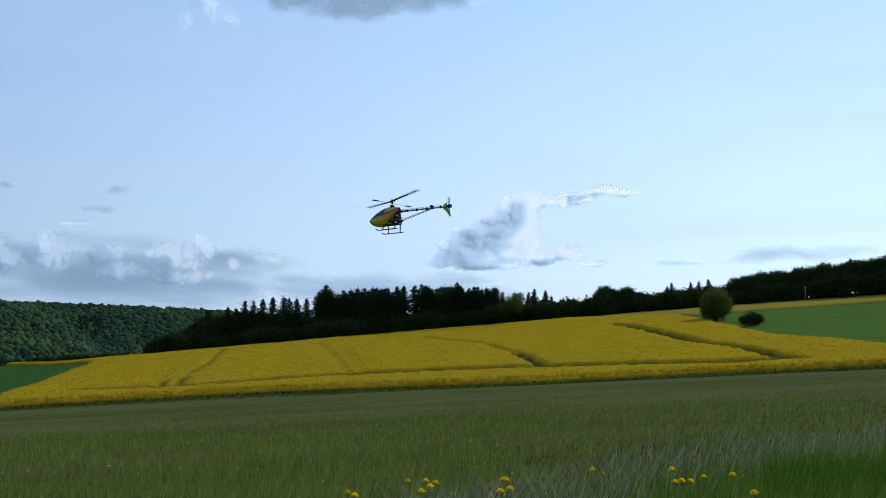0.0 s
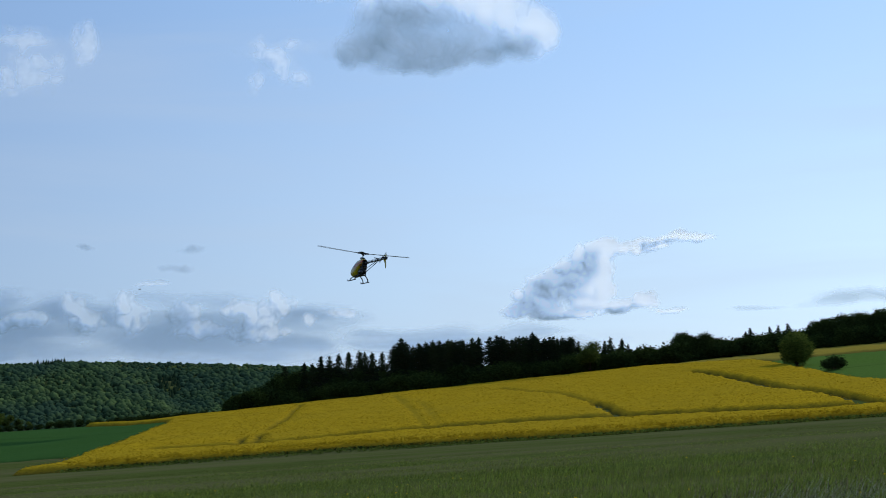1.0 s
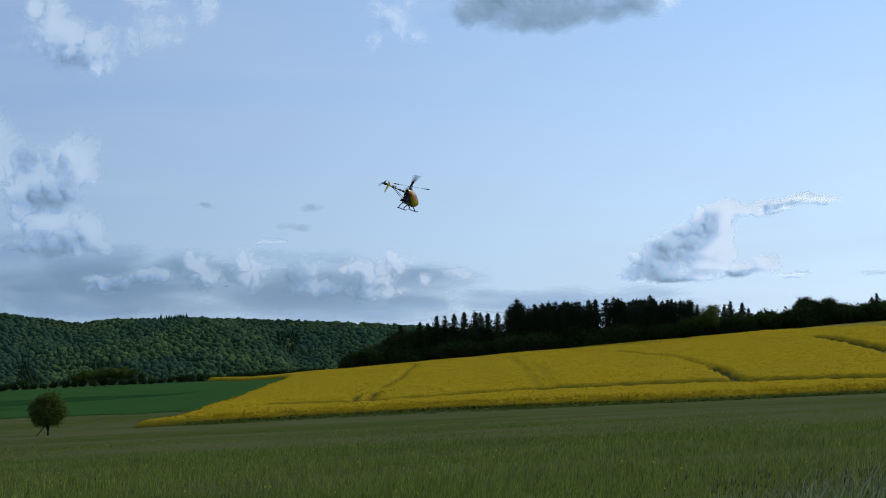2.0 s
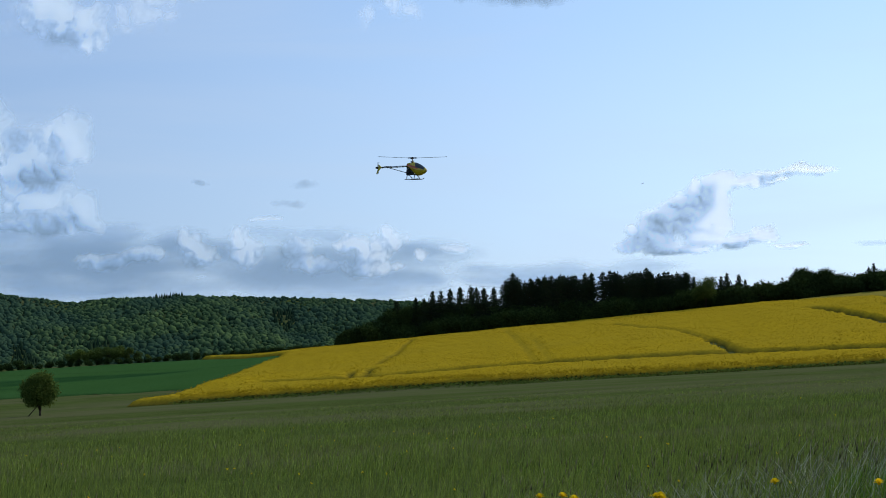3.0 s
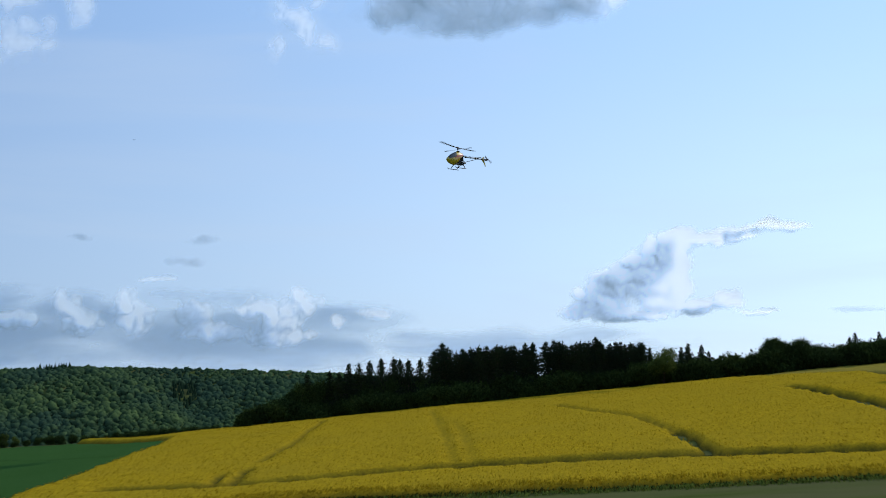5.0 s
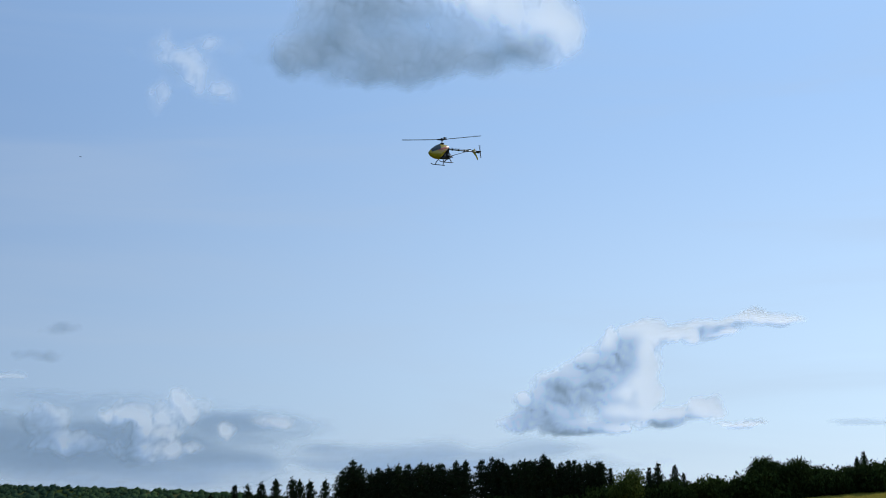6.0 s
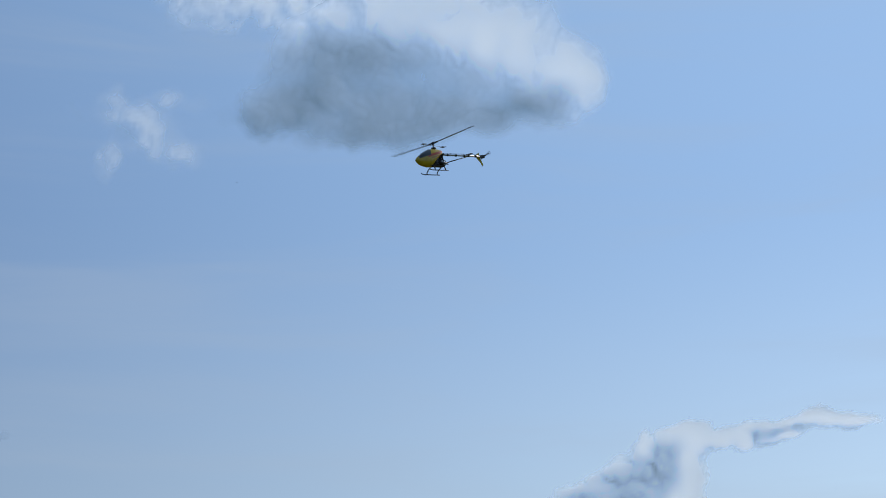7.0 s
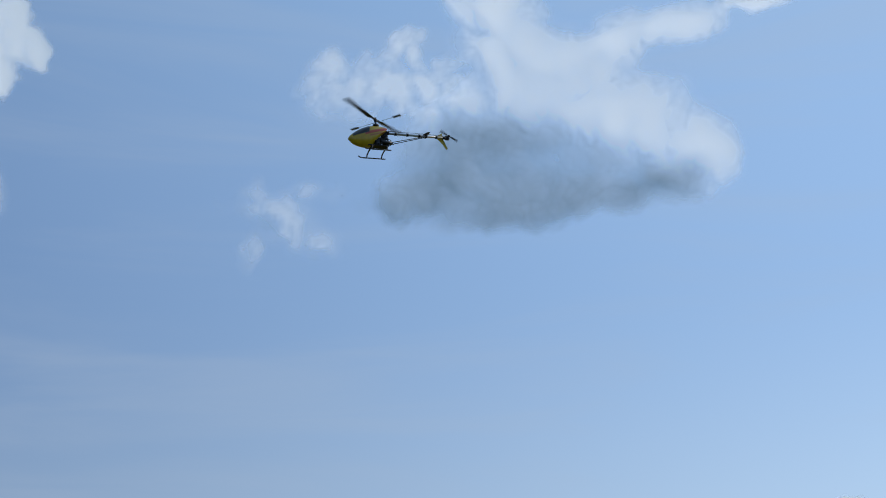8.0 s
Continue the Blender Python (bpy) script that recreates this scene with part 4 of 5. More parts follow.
# ---- the model helicopter (nose towards +x, metres from a point under the mast) ----
def canopy_material():
    """Yellow lacquer with a red and orange flash and a smoked windscreen, laid out along the pod."""
    m, n, l, b = material("canopy_lacquer", 0.3)
    c = n.new("ShaderNodeTexCoord")
    sep = n.new("ShaderNodeSeparateXYZ")
    l.new(c.outputs["Object"], sep.inputs[0])

    def line(kx, kz, off, soft=0.006):
        a = n.new("ShaderNodeMath")
        a.operation = "MULTIPLY"
        l.new(sep.outputs["X"], a.inputs[0])
        a.inputs[1].default_value = kx
        z = n.new("ShaderNodeMath")
        z.operation = "MULTIPLY_ADD"
        l.new(sep.outputs["Z"], z.inputs[0])
        z.inputs[1].default_value = kz
        l.new(a.outputs[0], z.inputs[2])
        r = n.new("ShaderNodeMapRange")
        l.new(z.outputs[0], r.inputs["Value"])
        r.inputs["From Min"].default_value, r.inputs["From Max"].default_value = off - soft, off + soft
        return r.outputs["Result"]

    def both(a, b_):
        k = n.new("ShaderNodeMath")
        k.operation = "MULTIPLY"
        l.new(a, k.inputs[0])
        l.new(b_, k.inputs[1])
        return k.outputs[0]

    base = ramp(n, l, noise_out(n, l, 25.0, 4.0), [(0.3, (0.44, 0.29, 0.008)), (0.7, (0.56, 0.375, 0.012))])
    stripe = both(both(line(0.29, 1, 0.104), line(-0.29, -1, -0.142)), line(-1, 0, -0.15))
    col = mixed(n, l, stripe, base, (0.44, 0.055, 0.012))
    flash = both(both(line(0.29, 1, 0.074), line(-0.29, -1, -0.092)), line(-1, 0, -0.10))
    col = mixed(n, l, flash, col, (0.42, 0.14, 0.02))
    glass = both(line(0.29, 1, 0.126), both(line(1, 0.25, 0.125), line(-1, 0, -0.285)))
    col = mixed(n, l, glass, col, (0.018, 0.018, 0.022))
    l.new(col, b.inputs["Base Color"])
    b.inputs["Coat Weight"].default_value = 0.4
    return m


CANOPY = canopy_material()
BLACK = plain("black_plastic", (0.010, 0.010, 0.012), 0.65)
STEEL = plain("dull_steel", (0.09, 0.09, 0.10), 0.45, 0.8)
CARBON = plain("rotor_blade_black", (0.012, 0.016, 0.012), 0.55)
WHITE = plain("polished_boom", (0.50, 0.50, 0.49), 0.3, 0.75)
FIN = plain("yellow_fin", (0.54, 0.39, 0.012), 0.4)


def helicopter():
    root = new("model_helicopter")
    tagged(root, "yellow model helicopter with red flash, flying over the meadow", "helicopter")
    # canopy: a pod of rings from the pointed nose to the open back
    bm = bmesh.new()
    rings = []
    shape = ((0.332, 0.026, 0.006, 0.006), (0.318, 0.029, 0.024, 0.026), (0.282, 0.028, 0.041, 0.060), (0.224, 0.038, 0.055, 0.094), (0.155, 0.050, 0.064, 0.120), (0.095, 0.062, 0.068, 0.132), (0.035, 0.074, 0.068, 0.128), (-0.025, 0.092, 0.066, 0.108), (-0.075, 0.122, 0.056, 0.072), (-0.110, 0.140, 0.042, 0.046))
    sides = 20
    for x, zc, hw, hh in shape:
        ring = []
        for k in range(sides):
            a = 2 * math.pi * k / sides
            z = math.sin(a) * hh
            if z < 0 and x < 0.1:
                z *= max(0.25, 1 - (0.1 - x) * 5.5)
            ring.append(bm.verts.new((x, math.cos(a) * hw, zc + z)))
        rings.append(ring)
    for a, b in zip(rings, rings[1:]):
        for k in range(sides):
            bm.faces.new((a[k], a[(k + 1) % sides], b[(k + 1) % sides], b[k]))
    bm.faces.new(rings[0])
    part("canopy", bm, CANOPY, root, "yellow canopy with red flash and smoked windscreen")
    # mechanics under and behind the canopy
    for y in (-0.032, 0.032):
        bm = bmesh.new()
        beams = (((0.12, -0.045), (-0.12, -0.045)), ((0.10, -0.045), (0.06, 0.04)), ((0.06, 0.04), (-0.10, 0.15)), ((-0.12, -0.045), (-0.10, 0.15)), ((-0.02, -0.045), (-0.10, 0.07)), ((0.05, 0.03), (-0.03, -0.045)), ((-0.11, 0.03), (-0.02, 0.09)), ((-0.10, 0.125), (-0.14, 0.125)))
        for (x1, z1), (x2, z2) in beams:
            tube(bm, (x1, y, z1), (x2, y, z2), 0.009, 0.009, 5)
        part("side_frame", bm, BLACK, root, "black side frame", False)
    bm = bmesh.new()
    for x, z, w, d, t in ((0.02, -0.045, 0.24, 0.07, 0.014), (-0.06, 0.035, 0.05, 0.05, 0.06), (0.08, 0.0, 0.06, 0.05, 0.04), (-0.09, 0.10, 0.04, 0.055, 0.05), (-0.02, 0.10, 0.07, 0.05, 0.04)):
        bmesh.ops.create_cube(bm, size=1, matrix=Matrix.Translation((x, 0, z)) @ Matrix.Diagonal((w, d, t, 1)))
    bmesh.ops.bevel(bm, geom=bm.edges[:], offset=0.004, segments=1, affect="EDGES")
    part("servo_tray", bm, BLACK, root, "black tray with servos and battery", False)
    bm = bmesh.new()
    tube(bm, (0.0, 0, -0.03), (0.0, 0, 0.045), 0.03, 0.03, 14)
    for z in (-0.02, -0.005, 0.01, 0.025, 0.04):
        tube(bm, (0, 0, z), (0, 0, z + 0.005), 0.042, 0.042, 14)
    part("engine", bm, STEEL, root, "finned metal engine", False)
    bm = bmesh.new()
    tube(bm, (-0.05, 0.04, 0.0), (-0.15, 0.045, -0.015), 0.018, 0.018, 12)
    tube(bm, (-0.15, 0.045, -0.015), (-0.175, 0.045, -0.03), 0.008, 0.008, 8)
    part("silencer", bm, STEEL, root, "metal exhaust silencer")
    bm = bmesh.new()
    bmesh.ops.create_uvsphere(bm, u_segments=12, v_segments=8, radius=0.04, matrix=Matrix.Translation((-0.10, -0.01, 0.0)) @ Matrix.Diagonal((1.1, 0.8, 0.9, 1)))
    part("fuel_tank", bm, BLACK, root, "dark fuel tank")
    bm = bmesh.new()
    loop = [(-0.10, 0.02, 0.05), (-0.145, 0.03, 0.03), (-0.165, 0.03, -0.01), (-0.14, 0.02, -0.035), (-0.09, 0.0, -0.03)]
    for a, b in zip(loop, loop[1:]):
        tube(bm, a, b, 0.004, 0.004, 6)
    part("fuel_hose", bm, BLACK, root)
    # boom, struts, tail
    bm = bmesh.new()
    tube(bm, (-0.09, 0, 0.125), (-0.83, 0, 0.125), 0.0125, 0.0125, 12)
    part("tail_boom", bm, WHITE, root, "slim polished metal tail boom")
    for x in (-0.13, -0.22, -0.36, -0.5, -0.58, -0.70, -0.79):
        bm = bmesh.new()
        tube(bm, (x - 0.012, 0, 0.125), (x + 0.012, 0, 0.125), 0.018, 0.018, 10)
        part("boom_clamp", bm, BLACK, root)
    for y in (-0.028, 0.028):
        bm = bmesh.new()
        tube(bm, (-0.11, y, -0.01), (-0.56, y * 0.4, 0.115), 0.0045, 0.0045, 6)
        part("boom_strut", bm, BLACK, root)
    bm = bmesh.new()
    tube(bm, (-0.1, 0.022, 0.143), (-0.78, 0.022, 0.140), 0.0025, 0.0025, 5)
    part("tail_push_rod", bm, STEEL, root)
    bm = bmesh.new()
    outline = [(-0.545, 0.0), (-0.575, 0.07), (-0.605, 0.08), (-0.60, 0.0), (-0.605, -0.08), (-0.575, -0.07)]
    top = [bm.verts.new((x, y, 0.145)) for x, y in outline]
    low = [bm.verts.new((x, y, 0.140)) for x, y in outline]
    bm.faces.new(top)
    bm.faces.new(low[::-1])
    for k in range(6):
        bm.faces.new((top[k], low[k], low[(k + 1) % 6], top[(k + 1) % 6]))
    part("horizontal_fin", bm, BLACK, root, "black horizontal fin", False)
    bm = bmesh.new()
    outline = [(-0.71, 0.125), (-0.74, 0.165), (-0.785, 0.19), (-0.78, 0.135), (-0.835, 0.005), (-0.82, -0.02), (-0.775, 0.055)]
    side_a = [bm.verts.new((x, -0.018, z)) for x, z in outline]
    side_b = [bm.verts.new((x, -0.023, z)) for x, z in outline]
    bm.faces.new(side_a)
    bm.faces.new(side_b[::-1])
    for k in range(len(outline)):
        j = (k + 1) % len(outline)
        bm.faces.new((side_a[k], side_b[k], side_b[j], side_a[j]))
    part("tail_fin", bm, FIN, root, "swept yellow tail fin", False)
    bm = bmesh.new()
    bmesh.ops.create_cube(bm, size=1, matrix=Matrix.Translation((-0.83, 0, 0.125)) @ Matrix.Diagonal((0.05, 0.035, 0.04, 1)))
    tube(bm, (-0.835, 0, 0.125), (-0.835, 0.05, 0.125), 0.007, 0.007, 8)
    bmesh.ops.bevel(bm, geom=bm.edges[:], offset=0.003, segments=1, affect="EDGES")
    part("tail_gearbox", bm, BLACK, root, "", False)
    # skids
    for y in (-0.11, 0.11):
        bm = bmesh.new()
        pts = [(0.195, y, -0.118), (0.175, y, -0.133), (0.14, y, -0.138), (-0.115, y, -0.138)]
        for a, b in zip(pts, pts[1:]):
            tube(bm, a, b, 0.007, 0.007, 8)
        part("skid", bm, BLACK, root, "black landing skid")
    for x in (0.10, -0.07):
        bm = bmesh.new()
        pts = [(x, -0.11, -0.136), (x - 0.006, -0.098, -0.103), (x - 0.018, -0.07, -0.075), (x - 0.03, -0.035, -0.052), (x - 0.03, 0.035, -0.052), (x - 0.018, 0.07, -0.075), (x - 0.006, 0.098, -0.103), (x, 0.11, -0.136)]
        for a, b in zip(pts, pts[1:]):
            tube(bm, a, b, 0.0075, 0.0075, 8)
        part("skid_strut", bm, BLACK, root, "bent black skid strut")
    bm = bmesh.new()
    tube(bm, (0, 0, 0.05), (0, 0, 0.285), 0.008, 0.008, 10)
    tube(bm, (0, 0, 0.205), (0, 0, 0.222), 0.034, 0.034, 14)
    for a in (0.5, 2.6, 4.7):
        tube(bm, (math.cos(a) * 0.03, math.sin(a) * 0.03, 0.13), (math.cos(a) * 0.03, math.sin(a) * 0.03, 0.21), 0.003, 0.003, 5)
    part("mast", bm, STEEL, root, "steel mast with swashplate")

    # main rotor: hub with grips, two blades, stabiliser bar with paddles
    bm = bmesh.new()
    tube(bm, (0, 0, -0.03), (0, 0, 0.02), 0.016, 0.014, 12)
    for s in (-1, 1):
        tube(bm, (s * 0.01, 0, 0), (s * 0.085, 0, 0), 0.013, 0.011, 8)
        tube(bm, (0.018 * s, 0.02, -0.02), (0.05 * s, 0.02, 0.0), 0.004, 0.004, 5)
    rotor = part("main_rotor", bm, BLACK, root, "black rotor head", False)
    rotor.matrix_basis = pose(0, 0, 0.288)
    for s in (-1, 1):
        bm = bmesh.new()
        sec = []
        for x, lead, trail in ((0.08, 0.012, -0.014), (0.12, 0.017, -0.034), (0.66, 0.017, -0.034), (0.69, 0.008, -0.032)):
            zz = 0.026 * (x / 0.69) ** 2
            sec.append([bm.verts.new((s * x, s * lead, zz)), bm.verts.new((s * x, s * lead * 0.3, zz + 0.0045)), bm.verts.new((s * x, s * trail, zz)), bm.verts.new((s * x, s * lead * 0.3, zz - 0.003))])
        for a, b in zip(sec, sec[1:]):
            for k in range(4):
                bm.faces.new((a[k], a[(k + 1) % 4], b[(k + 1) % 4], b[k]))
        bm.faces.new(sec[0])
        bm.faces.new(sec[-1][::-1])
        part("blade", bm, CARBON, rotor, "long black rotor blade", False)
        bm = bmesh.new()
        bmesh.ops.create_cube(bm, size=1, matrix=Matrix.Translation((0, s * 0.26, -0.035)) @ Matrix.Diagonal((0.045, 0.095, 0.007, 1)))
        bmesh.ops.bevel(bm, geom=bm.edges[:], offset=0.0025, segments=1, affect="EDGES")
        part("paddle", bm, CARBON, rotor, "black stabiliser paddle", False)
    bm = bmesh.new()
    tube(bm, (0, -0.25, -0.035), (0, 0.25, -0.035), 0.0025, 0.0025, 6)
    part("stabiliser_bar", bm, STEEL, rotor)
    # tail rotor
    bm = bmesh.new()
    tube(bm, (0, -0.012, 0), (0, 0.012, 0), 0.012, 0.012, 10)
    tail = part("tail_rotor", bm, BLACK, root)
    tail.matrix_basis = pose(-0.835, 0.05, 0.125)
    for s in (-1, 1):
        bm = bmesh.new()
        tube(bm, (0, 0, s * 0.01), (0, 0, s * 0.03), 0.006, 0.006, 6)
        bmesh.ops.create_cube(bm, size=1, matrix=Matrix.Translation((0.002, 0, s * 0.072)) @ Matrix.Diagonal((0.02, 0.004, 0.085, 1)))
        part("tail_blade", bm, CARBON, tail, "short tail rotor blade", False)
    return root, rotor, tail


heli, main_rotor, tail_rotor = helicopter()


def insect():
    root = new("insect")
    tagged(root, "small dark flying insect above the meadow", "insect")
    bm = bmesh.new()
    bmesh.ops.create_uvsphere(bm, u_segments=10, v_segments=6, radius=0.004, matrix=Matrix.Diagonal((1.9, 0.8, 0.8, 1)))
    bmesh.ops.create_uvsphere(bm, u_segments=8, v_segments=5, radius=0.0025, matrix=Matrix.Translation((0.008, 0, 0)))
    part("body", bm, BLACK, root)
    for s in (-1, 1):
        bm = bmesh.new()
        bmesh.ops.create_uvsphere(bm, u_segments=8, v_segments=4, radius=0.005, matrix=Matrix.Translation((-0.001, s * 0.006, 0.002)) @ Matrix.Diagonal((0.6, 1.1, 0.06, 1)))
        part("wing", bm, BLACK, root)
    return root


bug = insect()


# ---- what moves ----
def motions():
    walk(heli, [
        (0, pose(-0.687, 17.611, 3.012, 9.00, 4.00, 161.00)),
        (0.5, pose(-1.500, 18.015, 2.984, 9.00, 1.00, 143.46)),
        (1, pose(-2.277, 19.323, 3.223, 10.00, 0.00, 121.36)),
        (1.5, pose(-2.993, 20.801, 3.600, 11.00, 3.00, 99.77)),
        (2, pose(-3.552, 22.397, 3.995, 12.00, 5.00, 71.46)),
        (2.2, pose(-3.706, 23.229, 4.158, 10.00, 5.00, 46.55)),
        (2.6, pose(-3.861, 25.235, 4.367, 7.06, 3.66, 12.23)),
        (3, pose(-3.974, 27.387, 4.597, 4.22, 2.16, -20.50)),
        (3.3, pose(-4.022, 28.962, 4.789, 2.00, 1.00, -44.85)),
        (3.5, pose(-3.811, 29.323, 4.806, 0.00, 0.00, -59.05)),
        (4, pose(-3.140, 29.411, 4.914, 0.00, 0.00, -83.68)),
        (4.2, pose(-2.832, 29.079, 4.978, -1.00, 0.00, -103.59)),
        (4.3, pose(-2.719, 29.805, 5.179, -1.06, 0.16, -107.48)),
        (4.4, pose(-2.608, 32.364, 5.526, -1.10, 0.33, -111.07)),
        (4.6, pose(-2.407, 39.226, 6.386, -1.12, 0.71, -117.56)),
        (4.8, pose(-2.233, 45.979, 7.265, -1.10, 1.10, -123.30)),
        (5, pose(-2.056, 52.761, 8.140, -1.05, 1.48, -128.56)),
        (5.2, pose(-1.849, 59.709, 8.986, -1.01, 1.84, -133.60)),
        (5.3, pose(-1.725, 63.287, 9.392, -1.00, 2.00, -136.11)),
        (5.5, pose(-1.452, 68.597, 10.148, -1.00, 2.00, -136.50)),
        (5.75, pose(-1.110, 74.156, 10.916, -0.60, 3.98, -135.77)),
        (6, pose(-0.831, 79.620, 11.583, 0.00, 6.00, -135.31)),
        (6.25, pose(-0.606, 85.384, 12.124, 1.19, 7.19, -136.05)),
        (6.5, pose(-0.485, 90.664, 12.615, 2.00, 8.00, -137.56)),
        (6.75, pose(-0.516, 95.057, 13.169, 1.12, 8.62, -140.04)),
        (7, pose(-0.667, 97.715, 13.544, 0.00, 9.00, -142.45)),
        (7.25, pose(-0.898, 96.999, 13.460, -0.31, 9.38, -143.27)),
        (7.5, pose(-1.245, 95.212, 13.278, 0.00, 9.00, -144.10)),
        (8, pose(-2.392, 93.107, 13.235, 3.00, 4.00, -149.11)),
    ])
    walk(bug, [
        (0, pose(-0.945, 13.922, 2.796, 0, 0, 0)),
        (0.5, pose(-1.875, 12.194, 2.296, 0, 0, 20)),
        (1, pose(-2.568, 9.007, 2.085, 0, 0, 40)),
        (1.5, pose(-2.566, 7.314, 1.641, 0, 0, 60)),
        (2, pose(-2.064, 8.101, 1.698, 0, 0, 80)),
        (2.2, pose(-1.690, 8.760, 1.769, 0, 0, 88)),
        (2.6, pose(-0.709, 10.345, 2.057, 0, 0, 104)),
        (3, pose(0.418, 11.918, 2.400, 0, 0, 120)),
        (3.3, pose(1.070, 12.798, 2.627, 0, 0, 132)),
        (3.5, pose(1.257, 13.155, 2.733, 0, 0, 140)),
        (4, pose(0.598, 13.518, 2.945, 0, 0, 160)),
        (4.2, pose(-0.236, 13.533, 3.157, 0, 0, 168)),
        (4.3, pose(-0.682, 14.435, 3.307, 0, 0, 172)),
        (4.4, pose(-1.143, 17.159, 3.595, 0, 0, 176)),
        (4.6, pose(-2.085, 24.330, 4.318, 0, 0, 184)),
        (4.8, pose(-2.981, 31.384, 5.045, 0, 0, 192)),
        (5, pose(-3.715, 38.482, 5.764, 0, 0, 200)),
        (5.2, pose(-4.174, 45.782, 6.462, 0, 0, 208)),
        (5.3, pose(-4.264, 49.556, 6.800, 0, 0, 212)),
        (5.5, pose(-4.231, 55.516, 7.425, 0, 0, 220)),
        (5.75, pose(-3.960, 62.565, 8.129, 0, 0, 230)),
        (6, pose(-3.569, 69.477, 8.830, 0, 0, 240)),
        (6.25, pose(-3.149, 76.502, 9.615, 0, 0, 250)),
        (6.5, pose(-2.725, 82.908, 10.337, 0, 0, 260)),
        (6.75, pose(-2.349, 88.270, 10.877, 0, 0, 270)),
        (7, pose(-2.044, 91.940, 11.253, 0, 0, 280)),
        (7.25, pose(-1.827, 92.477, 11.377, 0, 0, 290)),
        (7.5, pose(-1.757, 91.810, 11.429, 0, 0, 300)),
        (8, pose(-2.247, 91.155, 11.790, 0, 0, 320)),
    ])
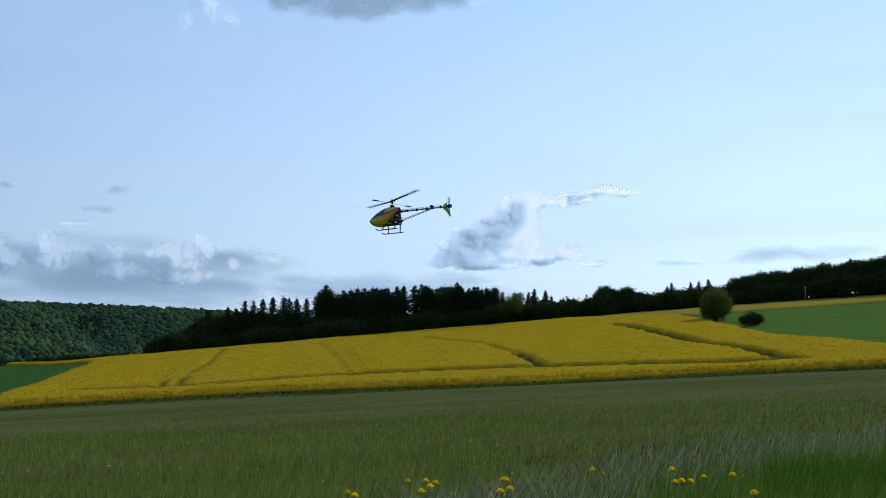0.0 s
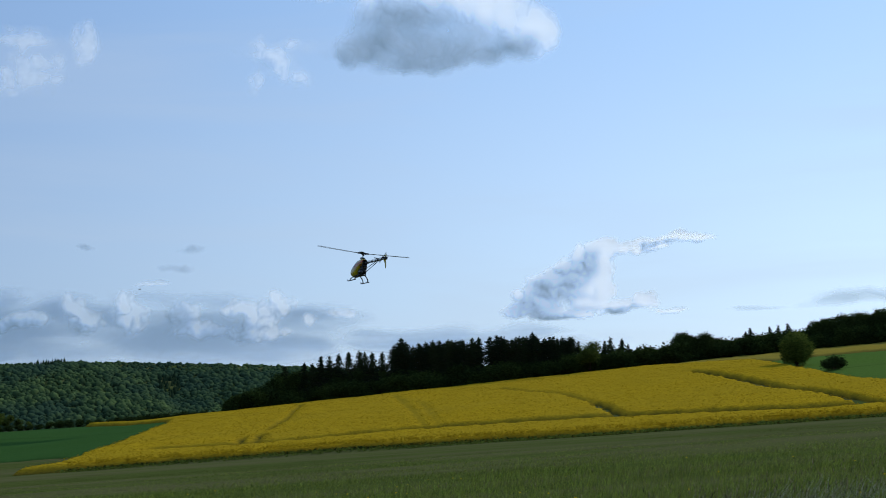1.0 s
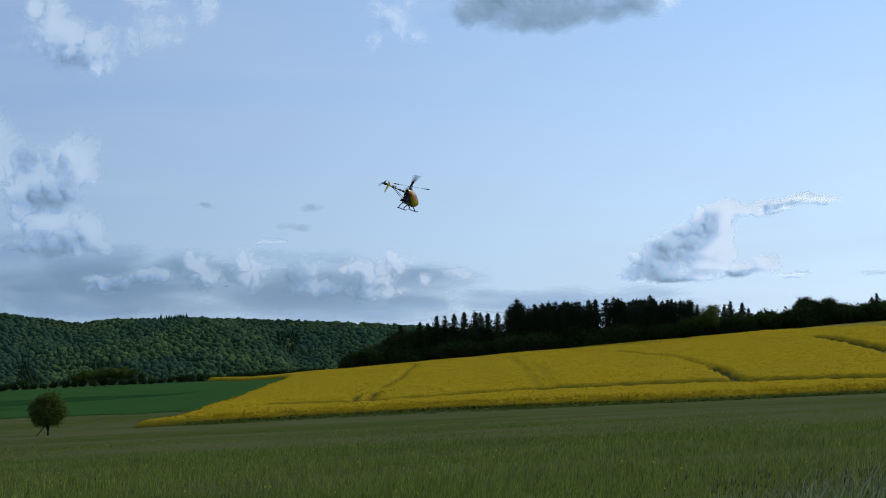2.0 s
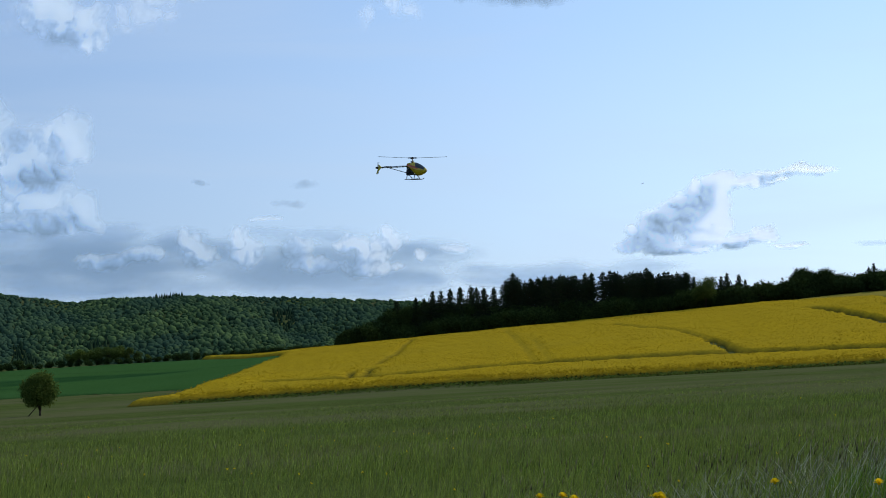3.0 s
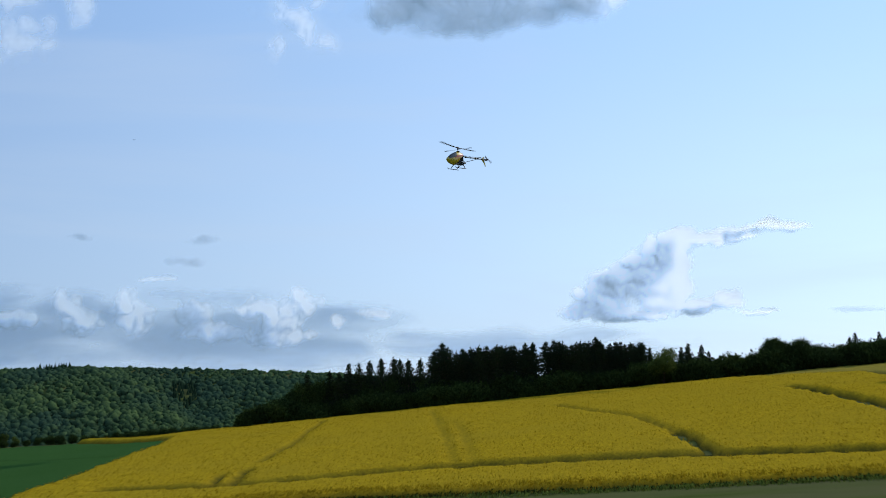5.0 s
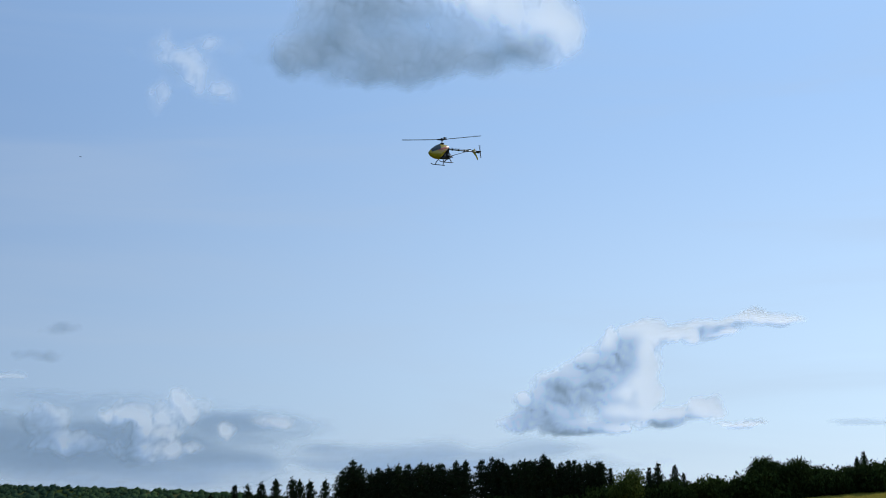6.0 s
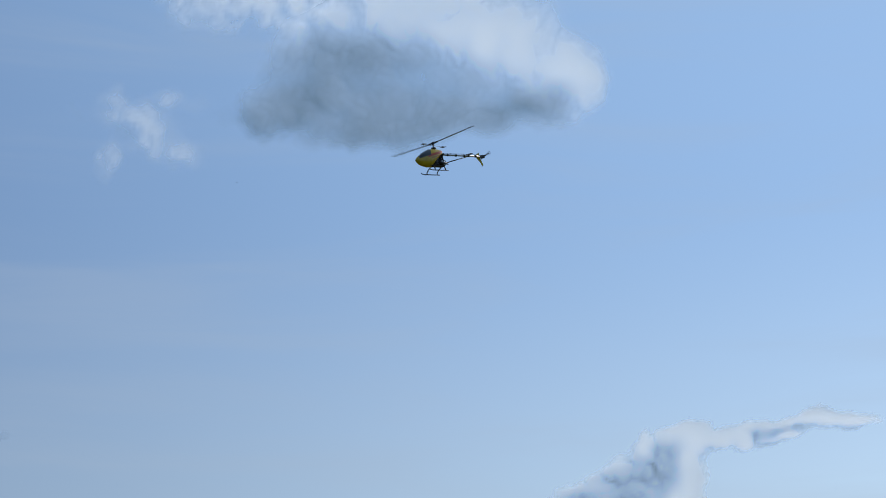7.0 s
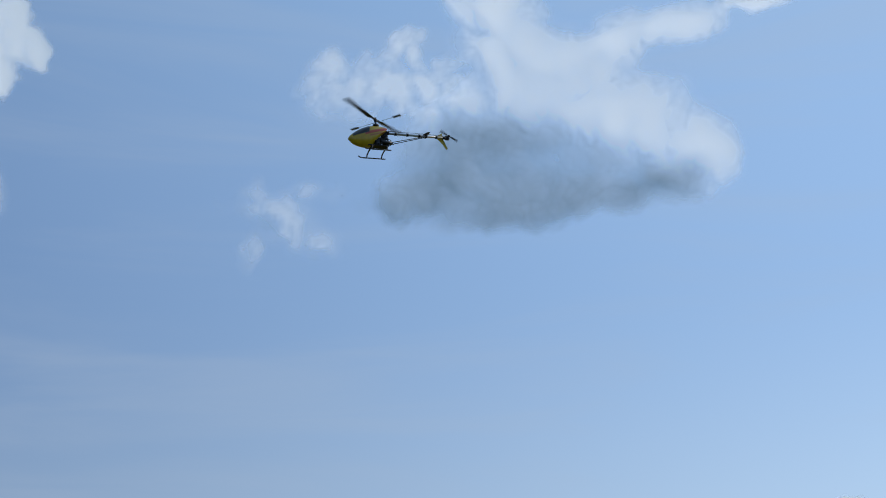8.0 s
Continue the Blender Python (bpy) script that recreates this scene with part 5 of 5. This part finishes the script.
    # seconds, turn of the rotor, tilt of its disc
    turns = [
        (0, 142, -2, -4), (0.071, 204, -1.7, -3.1), (0.143, 266, -1.4, -2.3), (0.214, 328, -1.1, -1.4), (0.286, 390, -0.9, -0.6), (0.357, 452, -0.6, 0.3),
        (0.429, 514, -0.3, 1.1), (0.5, 576, 0, 2), (0.583, 640.3, 0, 1.7), (0.667, 704.7, 0, 1.3), (0.75, 769, 0, 1), (0.833, 833.3, 0, 0.7),
        (0.917, 897.7, 0, 0.3), (1, 962, 0, 0), (1.071, 1025.7, 0, 0.3), (1.143, 1089.4, 0, 0.6), (1.214, 1153.1, 0, 0.9), (1.286, 1216.9, 0, 1.1),
        (1.357, 1280.6, 0, 1.4), (1.429, 1344.3, 0, 1.7), (1.5, 1408, 0, 2), (1.571, 1469.1, -0.9, 2), (1.643, 1530.3, -1.7, 2), (1.714, 1591.4, -2.6, 2),
        (1.786, 1652.6, -3.4, 2), (1.857, 1713.7, -4.3, 2), (1.929, 1774.9, -5.1, 2), (2, 1836, -6, 2), (2.05, 1890.5, -7, 1.5), (2.1, 1945, -8, 1),
        (2.15, 1999.5, -9, 0.5), (2.2, 2054, -10, 0), (2.273, 2115.2, -9.3, 0), (2.347, 2176.4, -8.7, 0), (2.42, 2237.6, -8, 0), (2.493, 2298.8, -7.3, 0),
        (2.567, 2360, -6.7, 0), (2.64, 2421.2, -6, 0), (2.713, 2482.4, -5.3, 0), (2.787, 2543.6, -4.7, 0), (2.86, 2604.8, -4, 0), (2.933, 2666, -3.3, 0),
        (3.007, 2727.2, -2.7, 0), (3.08, 2788.4, -2, 0), (3.153, 2849.6, -1.3, 0), (3.227, 2910.8, -0.7, 0), (3.3, 2972, 0, 0), (3.367, 3032, 0, 0),
        (3.433, 3092, 0, 0), (3.5, 3152, 0, 0), (3.583, 3210.7, 0, 0), (3.667, 3269.3, 0, 0), (3.75, 3328, 0, 0), (3.833, 3386.7, 0, 0),
        (3.917, 3445.3, 0, 0), (4, 3504, 0, 0), (4.067, 3566.7, 0, 0), (4.133, 3629.3, 0, 0), (4.2, 3692, 0, 0), (4.279, 3756.3, 0.1, 0),
        (4.357, 3820.6, 0.3, 0), (4.436, 3884.9, 0.4, 0), (4.514, 3949.1, 0.6, 0), (4.593, 4013.4, 0.7, 0), (4.671, 4077.7, 0.9, 0), (4.75, 4142, 1, 0),
        (4.829, 4206.3, 1.1, 0), (4.907, 4270.6, 1.3, 0), (4.986, 4334.9, 1.4, 0), (5.064, 4399.1, 1.6, 0), (5.143, 4463.4, 1.7, 0), (5.221, 4527.7, 1.9, 0),
        (5.3, 4592, 2, 0), (5.35, 4646, 3, 0), (5.4, 4700, 4, 0), (5.45, 4754, 5, 0), (5.5, 4808, 6, 0), (5.583, 4871.3, 5, 0),
        (5.667, 4934.7, 4, 0), (5.75, 4998, 3, 0), (5.833, 5061.3, 2, 0), (5.917, 5124.7, 1, 0), (6, 5188, 0, 0), (6.071, 5248.6, -0.3, 0),
        (6.143, 5309.1, -0.6, 0), (6.214, 5369.7, -0.9, 0), (6.286, 5430.3, -1.1, 0), (6.357, 5490.9, -1.4, 0), (6.429, 5551.4, -1.7, 0), (6.5, 5612, -2, 0),
        (6.571, 5675.1, -1.7, 0.9), (6.643, 5738.3, -1.4, 1.7), (6.714, 5801.4, -1.1, 2.6), (6.786, 5864.6, -0.9, 3.4), (6.857, 5927.7, -0.6, 4.3), (6.929, 5990.9, -0.3, 5.1),
        (7, 6054, 0, 6), (7.071, 6111.1, 0, 4.9), (7.143, 6168.3, 0, 3.7), (7.214, 6225.4, 0, 2.6), (7.286, 6282.6, 0, 1.4), (7.357, 6339.7, 0, 0.3),
        (7.429, 6396.9, 0, -0.9), (7.5, 6454, 0, -2), (7.571, 6515.7, -0.6, -1.1), (7.643, 6577.4, -1.1, -0.3), (7.714, 6639.1, -1.7, 0.6), (7.786, 6700.9, -2.3, 1.4),
        (7.857, 6762.6, -2.9, 2.3), (7.929, 6824.3, -3.4, 3.1), (8, 6886, -4, 4),
    ]
    walk(main_rotor, [(t, pose(0, 0, 0.288, tx, ty, 0) @ pose(0, 0, 0, 0, 0, a)) for t, a, tx, ty in turns])
    walk(tail_rotor, [(k / FPS, pose(-0.835, 0.05, 0.125, 0, k * 88.0, 0)) for k in range(8 * FPS + 1)])


motions()
